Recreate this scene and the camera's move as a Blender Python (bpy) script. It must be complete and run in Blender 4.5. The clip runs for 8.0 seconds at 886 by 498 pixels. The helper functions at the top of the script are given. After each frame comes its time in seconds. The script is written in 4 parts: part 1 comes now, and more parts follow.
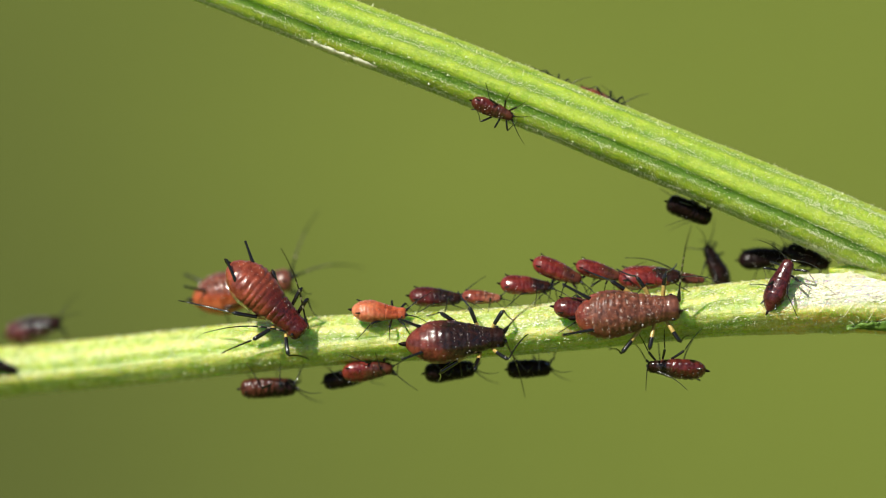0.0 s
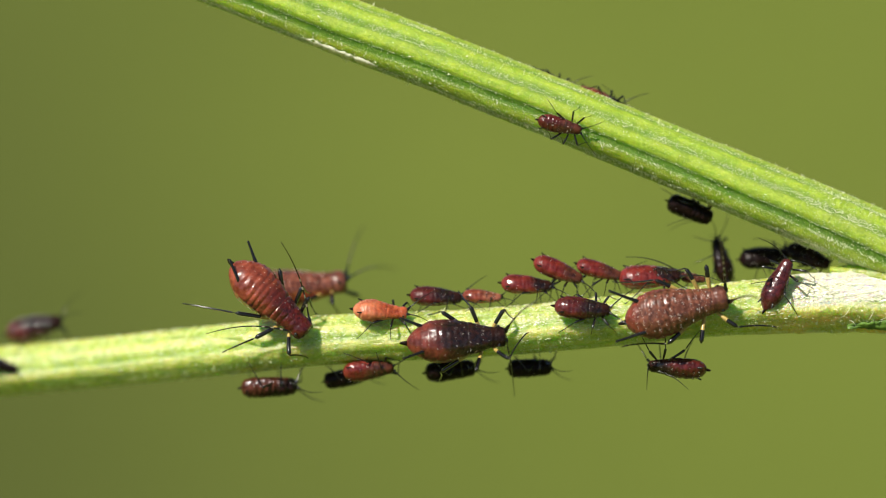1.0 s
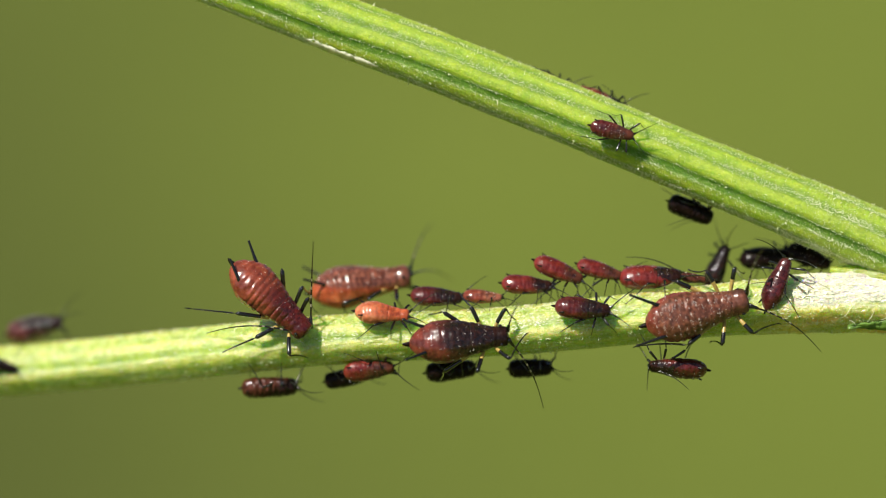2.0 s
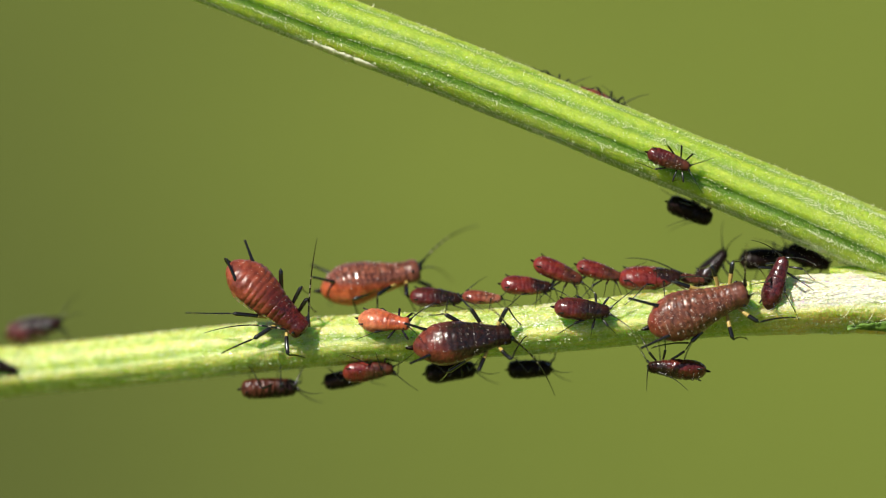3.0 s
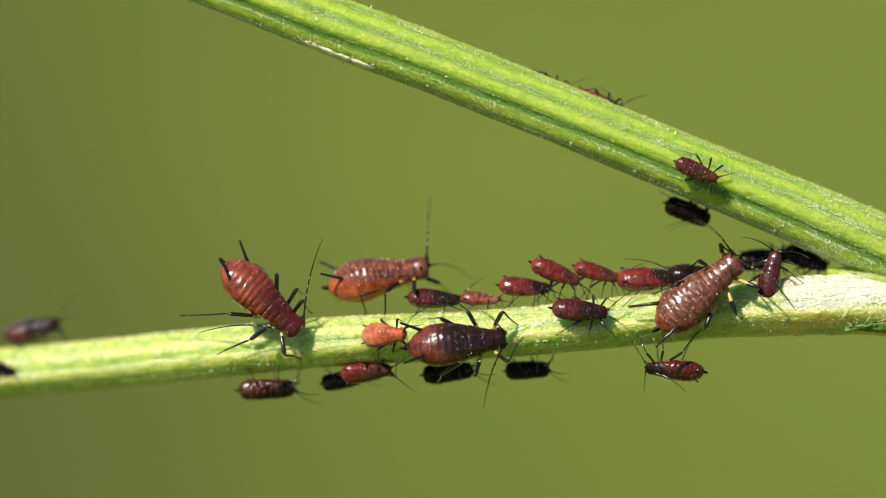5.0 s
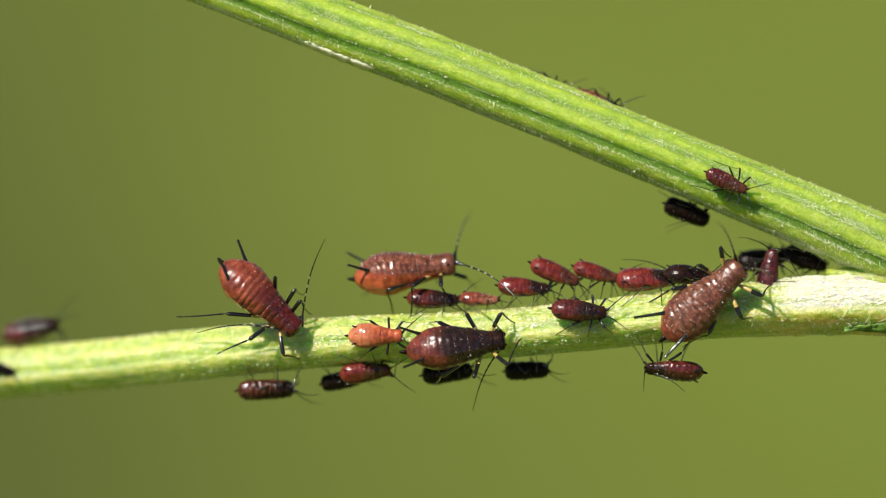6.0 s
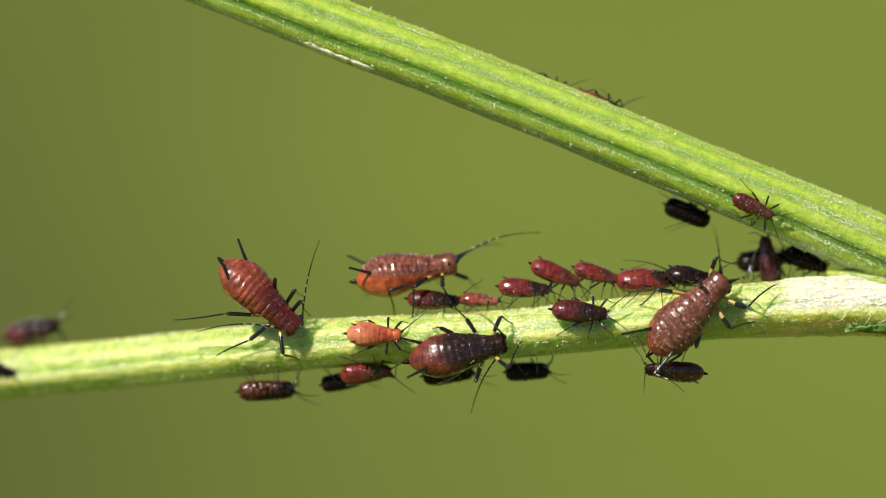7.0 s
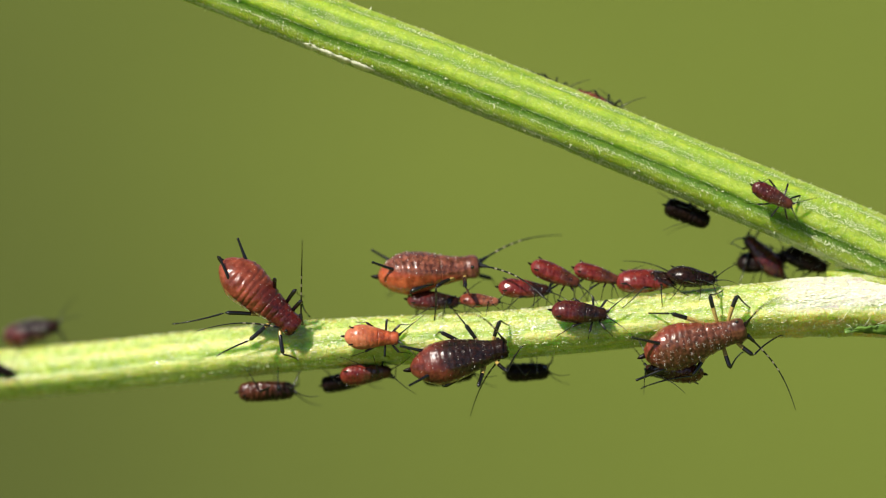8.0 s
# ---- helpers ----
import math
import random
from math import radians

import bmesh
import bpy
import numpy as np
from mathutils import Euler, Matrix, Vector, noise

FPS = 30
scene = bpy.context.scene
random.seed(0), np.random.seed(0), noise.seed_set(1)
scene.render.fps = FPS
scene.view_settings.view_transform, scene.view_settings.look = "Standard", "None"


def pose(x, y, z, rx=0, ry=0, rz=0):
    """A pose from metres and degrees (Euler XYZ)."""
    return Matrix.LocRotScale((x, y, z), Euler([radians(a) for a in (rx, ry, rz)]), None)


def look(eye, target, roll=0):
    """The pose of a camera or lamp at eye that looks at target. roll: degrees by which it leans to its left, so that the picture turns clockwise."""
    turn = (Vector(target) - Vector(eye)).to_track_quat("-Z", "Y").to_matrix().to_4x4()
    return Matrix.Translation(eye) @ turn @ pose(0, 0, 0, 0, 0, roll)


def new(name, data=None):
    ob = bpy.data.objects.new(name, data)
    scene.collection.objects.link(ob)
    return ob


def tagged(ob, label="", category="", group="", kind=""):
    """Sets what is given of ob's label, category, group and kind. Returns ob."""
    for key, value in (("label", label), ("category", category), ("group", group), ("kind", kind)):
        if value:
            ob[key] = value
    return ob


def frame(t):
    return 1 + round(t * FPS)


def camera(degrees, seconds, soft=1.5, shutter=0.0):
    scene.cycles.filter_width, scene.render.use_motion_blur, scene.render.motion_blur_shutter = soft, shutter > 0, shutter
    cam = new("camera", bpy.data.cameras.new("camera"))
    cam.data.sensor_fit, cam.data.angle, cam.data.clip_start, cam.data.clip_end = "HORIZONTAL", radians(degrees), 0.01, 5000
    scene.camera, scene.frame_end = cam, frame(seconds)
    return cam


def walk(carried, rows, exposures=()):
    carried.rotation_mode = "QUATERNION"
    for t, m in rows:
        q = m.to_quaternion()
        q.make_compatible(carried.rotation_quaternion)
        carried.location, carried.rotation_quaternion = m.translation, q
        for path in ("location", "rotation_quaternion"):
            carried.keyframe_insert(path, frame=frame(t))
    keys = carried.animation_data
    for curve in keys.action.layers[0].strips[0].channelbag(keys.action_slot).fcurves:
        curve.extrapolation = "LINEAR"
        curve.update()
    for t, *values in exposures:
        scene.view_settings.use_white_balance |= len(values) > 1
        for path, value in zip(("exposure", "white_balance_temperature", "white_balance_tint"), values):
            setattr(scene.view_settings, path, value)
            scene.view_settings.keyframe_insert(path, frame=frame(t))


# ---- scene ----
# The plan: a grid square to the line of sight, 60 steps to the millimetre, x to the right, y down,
# depth d away from the camera. The subject is a few millimetres across; the camera stands 150 mm off.
U = 0.001 / 60
REACH = 0.150 / U
TILT = radians(20)
RIGHT = Vector((1, 0, 0))
FWD = Vector((0, math.cos(TILT), -math.sin(TILT)))
UP = Vector((0, math.sin(TILT), math.cos(TILT)))
EYE = -0.150 * FWD


def W(x, y, d=0.0):
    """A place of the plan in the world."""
    k = (1 + d / REACH) * U
    return RIGHT * ((x - 784) * k) + UP * ((441 - y) * k) + FWD * (d * U)


# ---- camera: a macro lens on a tripod, with a slight drift ----
cam = camera(10.0, 8.0, soft=1.05)
cam.data.dof.use_dof = True
cam.data.dof.focus_distance = 0.14905
cam.data.dof.aperture_fstop = 23.0
DRIFT = [(0.0, 0.0, 0.0), (0.5, 0.0, 0.0), (1.0, 1.5, -1.3), (1.5, 2.4, -1.3), (3.0, 1.0, 0.6), (3.5, 0.0, 1.3),
         (4.0, -1.5, 1.5), (4.5, -2.2, 2.2), (6.0, -4.2, 3.2), (6.5, -3.6, 4.7), (7.0, -3.4, 4.8), (7.5, -3.5, 4.9), (8.0, -3.6, 6.0)]
CAM_ROWS = []
for t, sx, sy in DRIFT:
    e = EYE - RIGHT * (sx * U) + UP * (sy * U)
    CAM_ROWS.append((t, look(e, e + FWD)))
walk(cam, CAM_ROWS)

# ---- daylight: high sun over the camera's shoulder, open sky ----
TO_SUN = (RIGHT * -0.44 + UP * 0.64 - FWD * 0.64).normalized()
world = bpy.data.worlds.new("world")
scene.world = world
world.use_nodes = True
sky = world.node_tree.nodes.new("ShaderNodeTexSky")
sky.sky_type, sky.sun_disc = "NISHITA", False
sky.sun_elevation = math.asin(TO_SUN.z)
sky.sun_rotation = math.atan2(TO_SUN.x, TO_SUN.y)
world.node_tree.links.new(sky.outputs[0], world.node_tree.nodes["Background"].inputs[0])
world.node_tree.nodes["Background"].inputs[1].default_value = 0.05
sun = new("sun", bpy.data.lights.new("sun", "SUN"))
sun.data.energy, sun.data.angle, sun.data.color = 5.0, radians(0.6), (1.0, 0.95, 0.86)
sun.matrix_world = look(TO_SUN * 3, (0, 0, 0))
scene.view_settings.exposure = 0.3


# ---- materials ----
def nodes_of(name):
    m = bpy.data.materials.new(name)
    m.use_nodes = True
    nt = m.node_tree
    return m, nt, nt.nodes["Principled BSDF"]


def add(nt, kind, **inputs):
    n = nt.nodes.new(kind)
    for k, v in inputs.items():
        n.inputs[k].default_value = v
    return n


def noise_node(nt, size, detail=3.0, rough=0.55, coord=None):
    """Noise with features of that size in metres, in the object's own space."""
    n = add(nt, "ShaderNodeTexNoise", Scale=1 / size, Detail=detail, Roughness=rough)
    if coord is None:
        coord = nt.nodes.new("ShaderNodeTexCoord").outputs["Object"]
    nt.links.new(coord, n.inputs["Vector"])
    return n


def ramp(nt, source, stops):
    r = nt.nodes.new("ShaderNodeValToRGB")
    e = r.color_ramp.elements
    while len(e) < len(stops):
        e.new(0.5)
    for el, (p, c) in zip(e, stops):
        el.position, el.color = p, (*c, 1)
    nt.links.new(source, r.inputs[0])
    return r


def mix(nt, fac, a, b, blend="MIX"):
    n = nt.nodes.new("ShaderNodeMix")
    n.data_type, n.blend_type = "RGBA", blend
    for sock, v in ((n.inputs[0], fac), (n.inputs[6], a), (n.inputs[7], b)):
        if isinstance(v, bpy.types.NodeSocket):
            nt.links.new(v, sock)
        elif isinstance(v, (int, float)):
            sock.default_value = v
        else:
            sock.default_value = (*v, 1)
    return n.outputs[2]


def bump(nt, p, source, distance, strength=0.5, under=None):
    b = add(nt, "ShaderNodeBump", Strength=strength, Distance=distance)
    nt.links.new(source, b.inputs["Height"])
    if under:
        nt.links.new(under.outputs[0], b.inputs["Normal"])
    nt.links.new(b.outputs[0], p.inputs["Normal"])
    return b


def skin(name, coat, front=None, start=0.5, rough=0.3, sss=0.0, relief=6e-6, spots=None, gloss=1.0, sheen=0.18):
    """Insect cuticle: blotched, wrinkled, wet-looking; the front and back of the body may be darker pigmented."""
    m, nt, p = nodes_of(name)
    big, mid, fine = noise_node(nt, 0.30e-3, 3), noise_node(nt, 0.13e-3, 3, 0.6), noise_node(nt, 0.05e-3, 2, 0.5)
    col = ramp(nt, big.outputs[0], [(0.35, coat[0]), (0.65, coat[1])]).outputs[0]
    if front:
        a = nt.nodes.new("ShaderNodeAttribute")
        a.attribute_name = "pigment"
        s = nt.nodes.new("ShaderNodeMath")
        s.operation = "MULTIPLY_ADD"
        nt.links.new(mid.outputs[0], s.inputs[0])
        s.inputs[1].default_value = 0.30
        nt.links.new(a.outputs["Fac"], s.inputs[2])
        k = ramp(nt, s.outputs[0], [(start + 0.10, (0, 0, 0)), (start + 0.28, (1, 1, 1))])
        dark = ramp(nt, mid.outputs[0], [(0.35, front[0]), (0.65, front[1])]).outputs[0]
        col = mix(nt, k.outputs[0], col, dark)
    f2 = ramp(nt, mid.outputs[0], [(0.3, (0.55, 0.52, 0.5)), (0.7, (1.25, 1.2, 1.15))])
    col = mix(nt, 0.6, col, f2.outputs[0], "MULTIPLY")
    if spots:
        k = ramp(nt, noise_node(nt, 0.045e-3, 1).outputs[0], [(0.60, (0, 0, 0)), (0.70, (0.8, 0.8, 0.8))])
        col = mix(nt, k.outputs[0], col, spots)
    nt.links.new(col, p.inputs["Base Color"])
    rr = ramp(nt, fine.outputs[0], [(0.3, (rough * 0.7,) * 3), (0.7, (min(1, rough * 1.5),) * 3)])
    nt.links.new(rr.outputs[0], p.inputs["Roughness"])
    wet = noise_node(nt, 0.075e-3, 2, 0.6)
    wr = ramp(nt, wet.outputs[0], [(0.40, (gloss * 0.12,) * 3), (0.58, (gloss,) * 3)])
    nt.links.new(wr.outputs[0], p.inputs["Coat Weight"])
    p.inputs["Coat Roughness"].default_value = 0.10
    p.inputs["Coat IOR"].default_value = 1.7
    p.inputs["Specular IOR Level"].default_value = sheen
    if sss:
        p.inputs["Subsurface Weight"].default_value = sss
        p.inputs["Subsurface Radius"].default_value = (1.0, 0.35, 0.2)
        p.inputs["Subsurface Scale"].default_value = 0.12e-3
    b = bump(nt, p, mid.outputs[0], relief * 1.9, 1.0)
    c = bump(nt, p, fine.outputs[0], relief * 0.35, 1.0, b)
    nt.links.new(c.outputs[0], p.inputs["Coat Normal"])
    return m


def plain(name, c, rough=0.4, size=0.05e-3, spread=0.35, coat=0.0):
    m, nt, p = nodes_of(name)
    n = noise_node(nt, size, 3)
    r = ramp(nt, n.outputs[0], [(0.3, tuple(v * (1 - spread) for v in c)), (0.7, tuple(min(1, v * (1 + spread)) for v in c))])
    nt.links.new(r.outputs[0], p.inputs["Base Color"])
    p.inputs["Roughness"].default_value = rough
    p.inputs["Coat Weight"].default_value = coat
    bump(nt, p, n.outputs[0], 2e-6, 0.5)
    return m


def stem_material(name, rib, furrow, tan, wax, mottle, streak):
    """Plant stem: pale ribs, greener furrows, streaked lengthwise; tan where the node is corky."""
    m, nt, p = nodes_of(name)
    a = nt.nodes.new("ShaderNodeAttribute")
    a.attribute_name = "rib"
    k = nt.nodes.new("ShaderNodeAttribute")
    k.attribute_name = "cork"
    dry = nt.nodes.new("ShaderNodeAttribute")
    dry.attribute_name = "papery_glare"
    grain = nt.nodes.new("ShaderNodeAttribute")
    grain.attribute_name = "grain"
    big = noise_node(nt, 1.0, 5, 0.65, grain.outputs["Vector"])
    cell = noise_node(nt, 0.09e-3, 4, 0.7)
    blot = noise_node(nt, 0.32e-3, 4, 0.65)
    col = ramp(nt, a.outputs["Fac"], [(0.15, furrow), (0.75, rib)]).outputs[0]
    col = mix(nt, streak, col, ramp(nt, big.outputs[0], [(0.3, (0.50, 0.62, 0.34)), (0.7, (1.3, 1.22, 1.5))]).outputs[0], "MULTIPLY")
    col = mix(nt, 0.6, col, ramp(nt, cell.outputs[0], [(0.3, (0.60, 0.70, 0.5)), (0.7, (1.28, 1.22, 1.5))]).outputs[0], "MULTIPLY")
    col = mix(nt, mottle, col, ramp(nt, blot.outputs[0], [(0.36, (0.42, 0.64, 0.16)), (0.64, (1.25, 1.17, 1.45))]).outputs[0], "MULTIPLY")
    # dry node skin, with the sun's glare whitened into the colour
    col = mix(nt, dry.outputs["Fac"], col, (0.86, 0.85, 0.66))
    col = mix(nt, k.outputs["Fac"], col, tan)
    nt.links.new(col, p.inputs["Base Color"])
    p.inputs["Roughness"].default_value = 0.42
    p.inputs["Coat Weight"].default_value = wax
    wet = ramp(nt, noise_node(nt, 0.22e-3, 3, 0.6).outputs[0], [(0.42, (0.36, 0.36, 0.36)), (0.62, (0.14, 0.14, 0.14))])
    nt.links.new(wet.outputs[0], p.inputs["Coat Roughness"])
    p.inputs["Coat IOR"].default_value = 1.5 + 0.4 * wax
    p.inputs["Subsurface Weight"].default_value = 0.95
    p.inputs["Subsurface Radius"].default_value = (0.55, 1.0, 0.05)
    p.inputs["Subsurface Scale"].default_value = 0.90e-3
    b = bump(nt, p, big.outputs[0], 50e-6, 1.0)
    c = bump(nt, p, cell.outputs[0], 45e-6, 1.0, b)
    nt.links.new(c.outputs[0], p.inputs["Coat Normal"])
    return m


def meadow_material():
    """Low meadow growth: yellow-green sward with darker patches, leafy at a small scale."""
    m, nt, p = nodes_of("meadow")
    c = nt.nodes.new("ShaderNodeTexCoord")
    n1, n2 = noise_node(nt, 0.16, 2, 0.5, c.outputs["Object"]), noise_node(nt, 0.012, 4, 0.6, c.outputs["Object"])
    col = ramp(nt, n1.outputs[0], [(0.3, (0.115, 0.149, 0.024)), (0.7, (0.140, 0.178, 0.030))]).outputs[0]
    col = mix(nt, 0.7, col, ramp(nt, n2.outputs[0], [(0.3, (0.7, 0.75, 0.6)), (0.7, (1.25, 1.2, 1.2))]).outputs[0], "MULTIPLY")
    h = nt.nodes.new("ShaderNodeAttribute")
    h.attribute_name = "herbs"
    k = ramp(nt, h.outputs["Fac"], [(0.0, (0, 0, 0)), (1.0, (1, 1, 1))])
    col = mix(nt, k.outputs[0], col, (0.040, 0.046, 0.014))
    nt.links.new(col, p.inputs["Base Color"])
    bump(nt, p, n2.outputs[0], 0.01, 0.6)
    p.inputs["Roughness"].default_value = 0.9
    p.inputs["Specular IOR Level"].default_value = 0.1
    return m


MEADOW = meadow_material()

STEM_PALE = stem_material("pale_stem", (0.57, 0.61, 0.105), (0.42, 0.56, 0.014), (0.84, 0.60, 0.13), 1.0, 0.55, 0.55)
STEM_GREEN = stem_material("green_stem", (0.41, 0.53, 0.042), (0.14, 0.30, 0.008), (0.42, 0.26, 0.07), 0.08, 0.40, 0.45)
HAIR = plain("plant_hair", (0.84, 0.89, 0.54), 0.2, spread=0.10, coat=1.0)
FLAKE = plain("dry_skin", (0.86, 0.85, 0.63), 0.25, spread=0.15, coat=0.6)
BRACT = plain("bract_green", (0.10, 0.19, 0.022), 0.45, 0.2e-3, 0.5, 0.4)
# cuticle colours: darker and lighter blotches, gloss, translucency
COATS = {
    "maroon": ((0.048, 0.007, 0.006), (0.112, 0.015, 0.011), 0.28, 0.0),
    "red": ((0.095, 0.010, 0.008), (0.205, 0.025, 0.019), 0.27, 0.10),
    "brick": ((0.14, 0.027, 0.014), (0.30, 0.066, 0.034), 0.30, 0.10),
    "orange": ((0.40, 0.10, 0.044), (0.58, 0.21, 0.10), 0.30, 0.3),
    "dark": ((0.009, 0.005, 0.004), (0.028, 0.010, 0.007), 0.24, 0.0),
    "dusky": ((0.045, 0.013, 0.008), (0.11, 0.034, 0.020), 0.30, 0.0),
    "rust": ((0.27, 0.050, 0.018), (0.46, 0.105, 0.040), 0.30, 0.2),
    "umber": ((0.085, 0.016, 0.010), (0.20, 0.040, 0.024), 0.30, 0.05),
    "sienna": ((0.080, 0.024, 0.015), (0.24, 0.082, 0.050), 0.30, 0.0),
    "chestnut": ((0.110, 0.021, 0.012), (0.27, 0.054, 0.030), 0.32, 0.05),
    "taupe": ((0.062, 0.021, 0.012), (0.195, 0.066, 0.038), 0.38, 0.0),
    "garnet": ((0.034, 0.0058, 0.0062), (0.086, 0.0125, 0.0128), 0.28, 0.0),
    "tawny": ((0.09, 0.028, 0.016), (0.31, 0.11, 0.062), 0.30, 0.1),
    # near-black, with the stems' shade put into the colour
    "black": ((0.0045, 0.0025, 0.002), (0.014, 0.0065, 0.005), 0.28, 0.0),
}
MADE = {}


def cuticle(coat, front=None, start=0.5):
    key = (coat, front, start)
    if key not in MADE:
        c1, c2, rough, sss = COATS[coat]
        MADE[key] = skin("_".join(k for k in (coat, front, "cuticle") if k), (c1, c2), COATS[front][:2] if front else None, start, rough, sss,
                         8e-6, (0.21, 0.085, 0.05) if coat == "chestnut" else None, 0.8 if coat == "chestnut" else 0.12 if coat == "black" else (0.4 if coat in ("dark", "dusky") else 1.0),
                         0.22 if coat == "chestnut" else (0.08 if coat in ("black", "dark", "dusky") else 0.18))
    return MADE[key]


JET = plain("jet_black", (0.006, 0.005, 0.005), 0.16, coat=0.7)
AMBER = plain("amber_limb", (0.44, 0.31, 0.085), 0.3)
# pale rings that paint the broken glint along the antennae
GLINT_RING = plain("antenna_glint", (0.24, 0.21, 0.14), 0.2, coat=0.8)
# whitish grains, both wax specks and glints painted onto the bodies
WAX_GLINT = plain("wax_glints", (0.90, 0.85, 0.78), 0.12, spread=0.1, coat=1.0)


# ---- mesh helpers ----
def mesh_of(name, verts, faces, mats, slots=None, smooth=True):
    me = bpy.data.meshes.new(name)
    me.from_pydata(verts, [], faces)
    for m in mats:
        me.materials.append(m)
    if slots is not None:
        me.polygons.foreach_set("material_index", slots)
    me.polygons.foreach_set("use_smooth", [smooth] * len(me.polygons))
    me.update()
    return me


def part(name, me, parent=None, label="", m=None):
    ob = new(name, me)
    ob.parent = parent
    if m is not None:
        ob.matrix_basis = m
    return tagged(ob, label=label)


def rings(loops):
    """Joins closed loops of equal length into a skin with both ends closed."""
    n = len(loops[0])
    verts = [v for ring in loops for v in ring]
    faces = []
    for i in range(len(loops) - 1):
        for j in range(n):
            a, b = i * n + j, i * n + (j + 1) % n
            faces.append((a, b, b + n, a + n))
    faces.append(tuple(range(n - 1, -1, -1)))
    faces.append(tuple(range((len(loops) - 1) * n, len(loops) * n)))
    return verts, faces


def tube(points, radii, n=8):
    """A round tube through points; square ends get rounded by the radii."""
    pts = [Vector(p) for p in points]
    side = Vector((0, 0, 1))
    loops = []
    for i, p in enumerate(pts):
        t = (pts[min(i + 1, len(pts) - 1)] - pts[max(i - 1, 0)]).normalized()
        s = side - t * side.dot(t)
        if s.length < 1e-9:
            s = t.orthogonal()
        s.normalize()
        b = t.cross(s)
        side = s
        loops.append([p + (s * math.cos(a) + b * math.sin(a)) * radii[i] for a in (2 * math.pi * j / n for j in range(n))])
    return rings(loops)


def curve_at(rows, u):
    """Catmull-Rom through rows, u from 0 to 1."""
    rows = [np.array(r, float) for r in rows]
    s = u * (len(rows) - 1)
    i = min(int(s), len(rows) - 2)
    f = s - i
    p0, p1, p2, p3 = rows[max(i - 1, 0)], rows[i], rows[i + 1], rows[min(i + 2, len(rows) - 1)]
    return 0.5 * (2 * p1 + (p2 - p0) * f + (2 * p0 - 5 * p1 + 4 * p2 - p3) * f * f + (3 * p1 - p0 - 3 * p2 + p3) * f ** 3)


# ---- the ground ----
GROUND_Z = -0.45


def build_ground():
    n, size = 300, 260.0
    verts, faces, herbs = [], [], []
    for i in range(n + 1):
        for j in range(n + 1):
            x, y = ((2 * i / n - 1) ** 3) * size, ((2 * j / n - 1) ** 3) * size
            verts.append((x, y, GROUND_Z + 0.012 * noise.noise((x * 0.9, y * 0.9, 4.0))))
            herbs.append(max(0.0, min(1.0, (noise.noise((x * 2.16 + 51.98, y * 2.16 + 10.5, 0.0)) + 0.095) / 0.80)))
            if i and j:
                a = (i - 1) * (n + 1) + j - 1
                faces.append((a, a + n + 1, a + n + 2, a + 1))
    me = mesh_of("ground", verts, faces, [MEADOW])
    me.attributes.new("herbs", "FLOAT", "POINT").data.foreach_set("value", herbs)
    tagged(new("ground", me), "sunlit yellow-green meadow ground with patches of darker herbs", "ground", kind="structure")


build_ground()

# ---- the plant: two ribbed stems that meet at a node ----
# centre line x, y, radius, depth
LOWER = [(-700, 722, 40, 440), (-400, 692, 44, 330), (-100, 668, 47, 230), (200, 641, 46.5, 140), (400, 621, 46.5, 66), (600, 603, 45, 20), (850, 591, 44, 4), (1000, 579, 45, 0),
         (1250, 553, 47, 0), (1400, 542, 52, 0), (1500, 538, 54, 2), (1600, 538, 56, 6), (1720, 528, 60, 12), (1900, 500, 60, 20), (2200, 440, 56, 40)]
UPPER = [(-500, -372, 50, 40), (-200, -262, 51, 30), (100, -150, 52, 20), (400, -34, 53, 12), (600, 45, 53, 6), (800, 121, 53, 2), (1000, 201, 53, 0), (1200, 283, 54, 0), (1400, 365, 56, 0),
         (1500, 407, 57, 2), (1600, 449, 56, 6), (1720, 497, 50, 12), (1790, 515, 34, 14)]
RIBS = 8


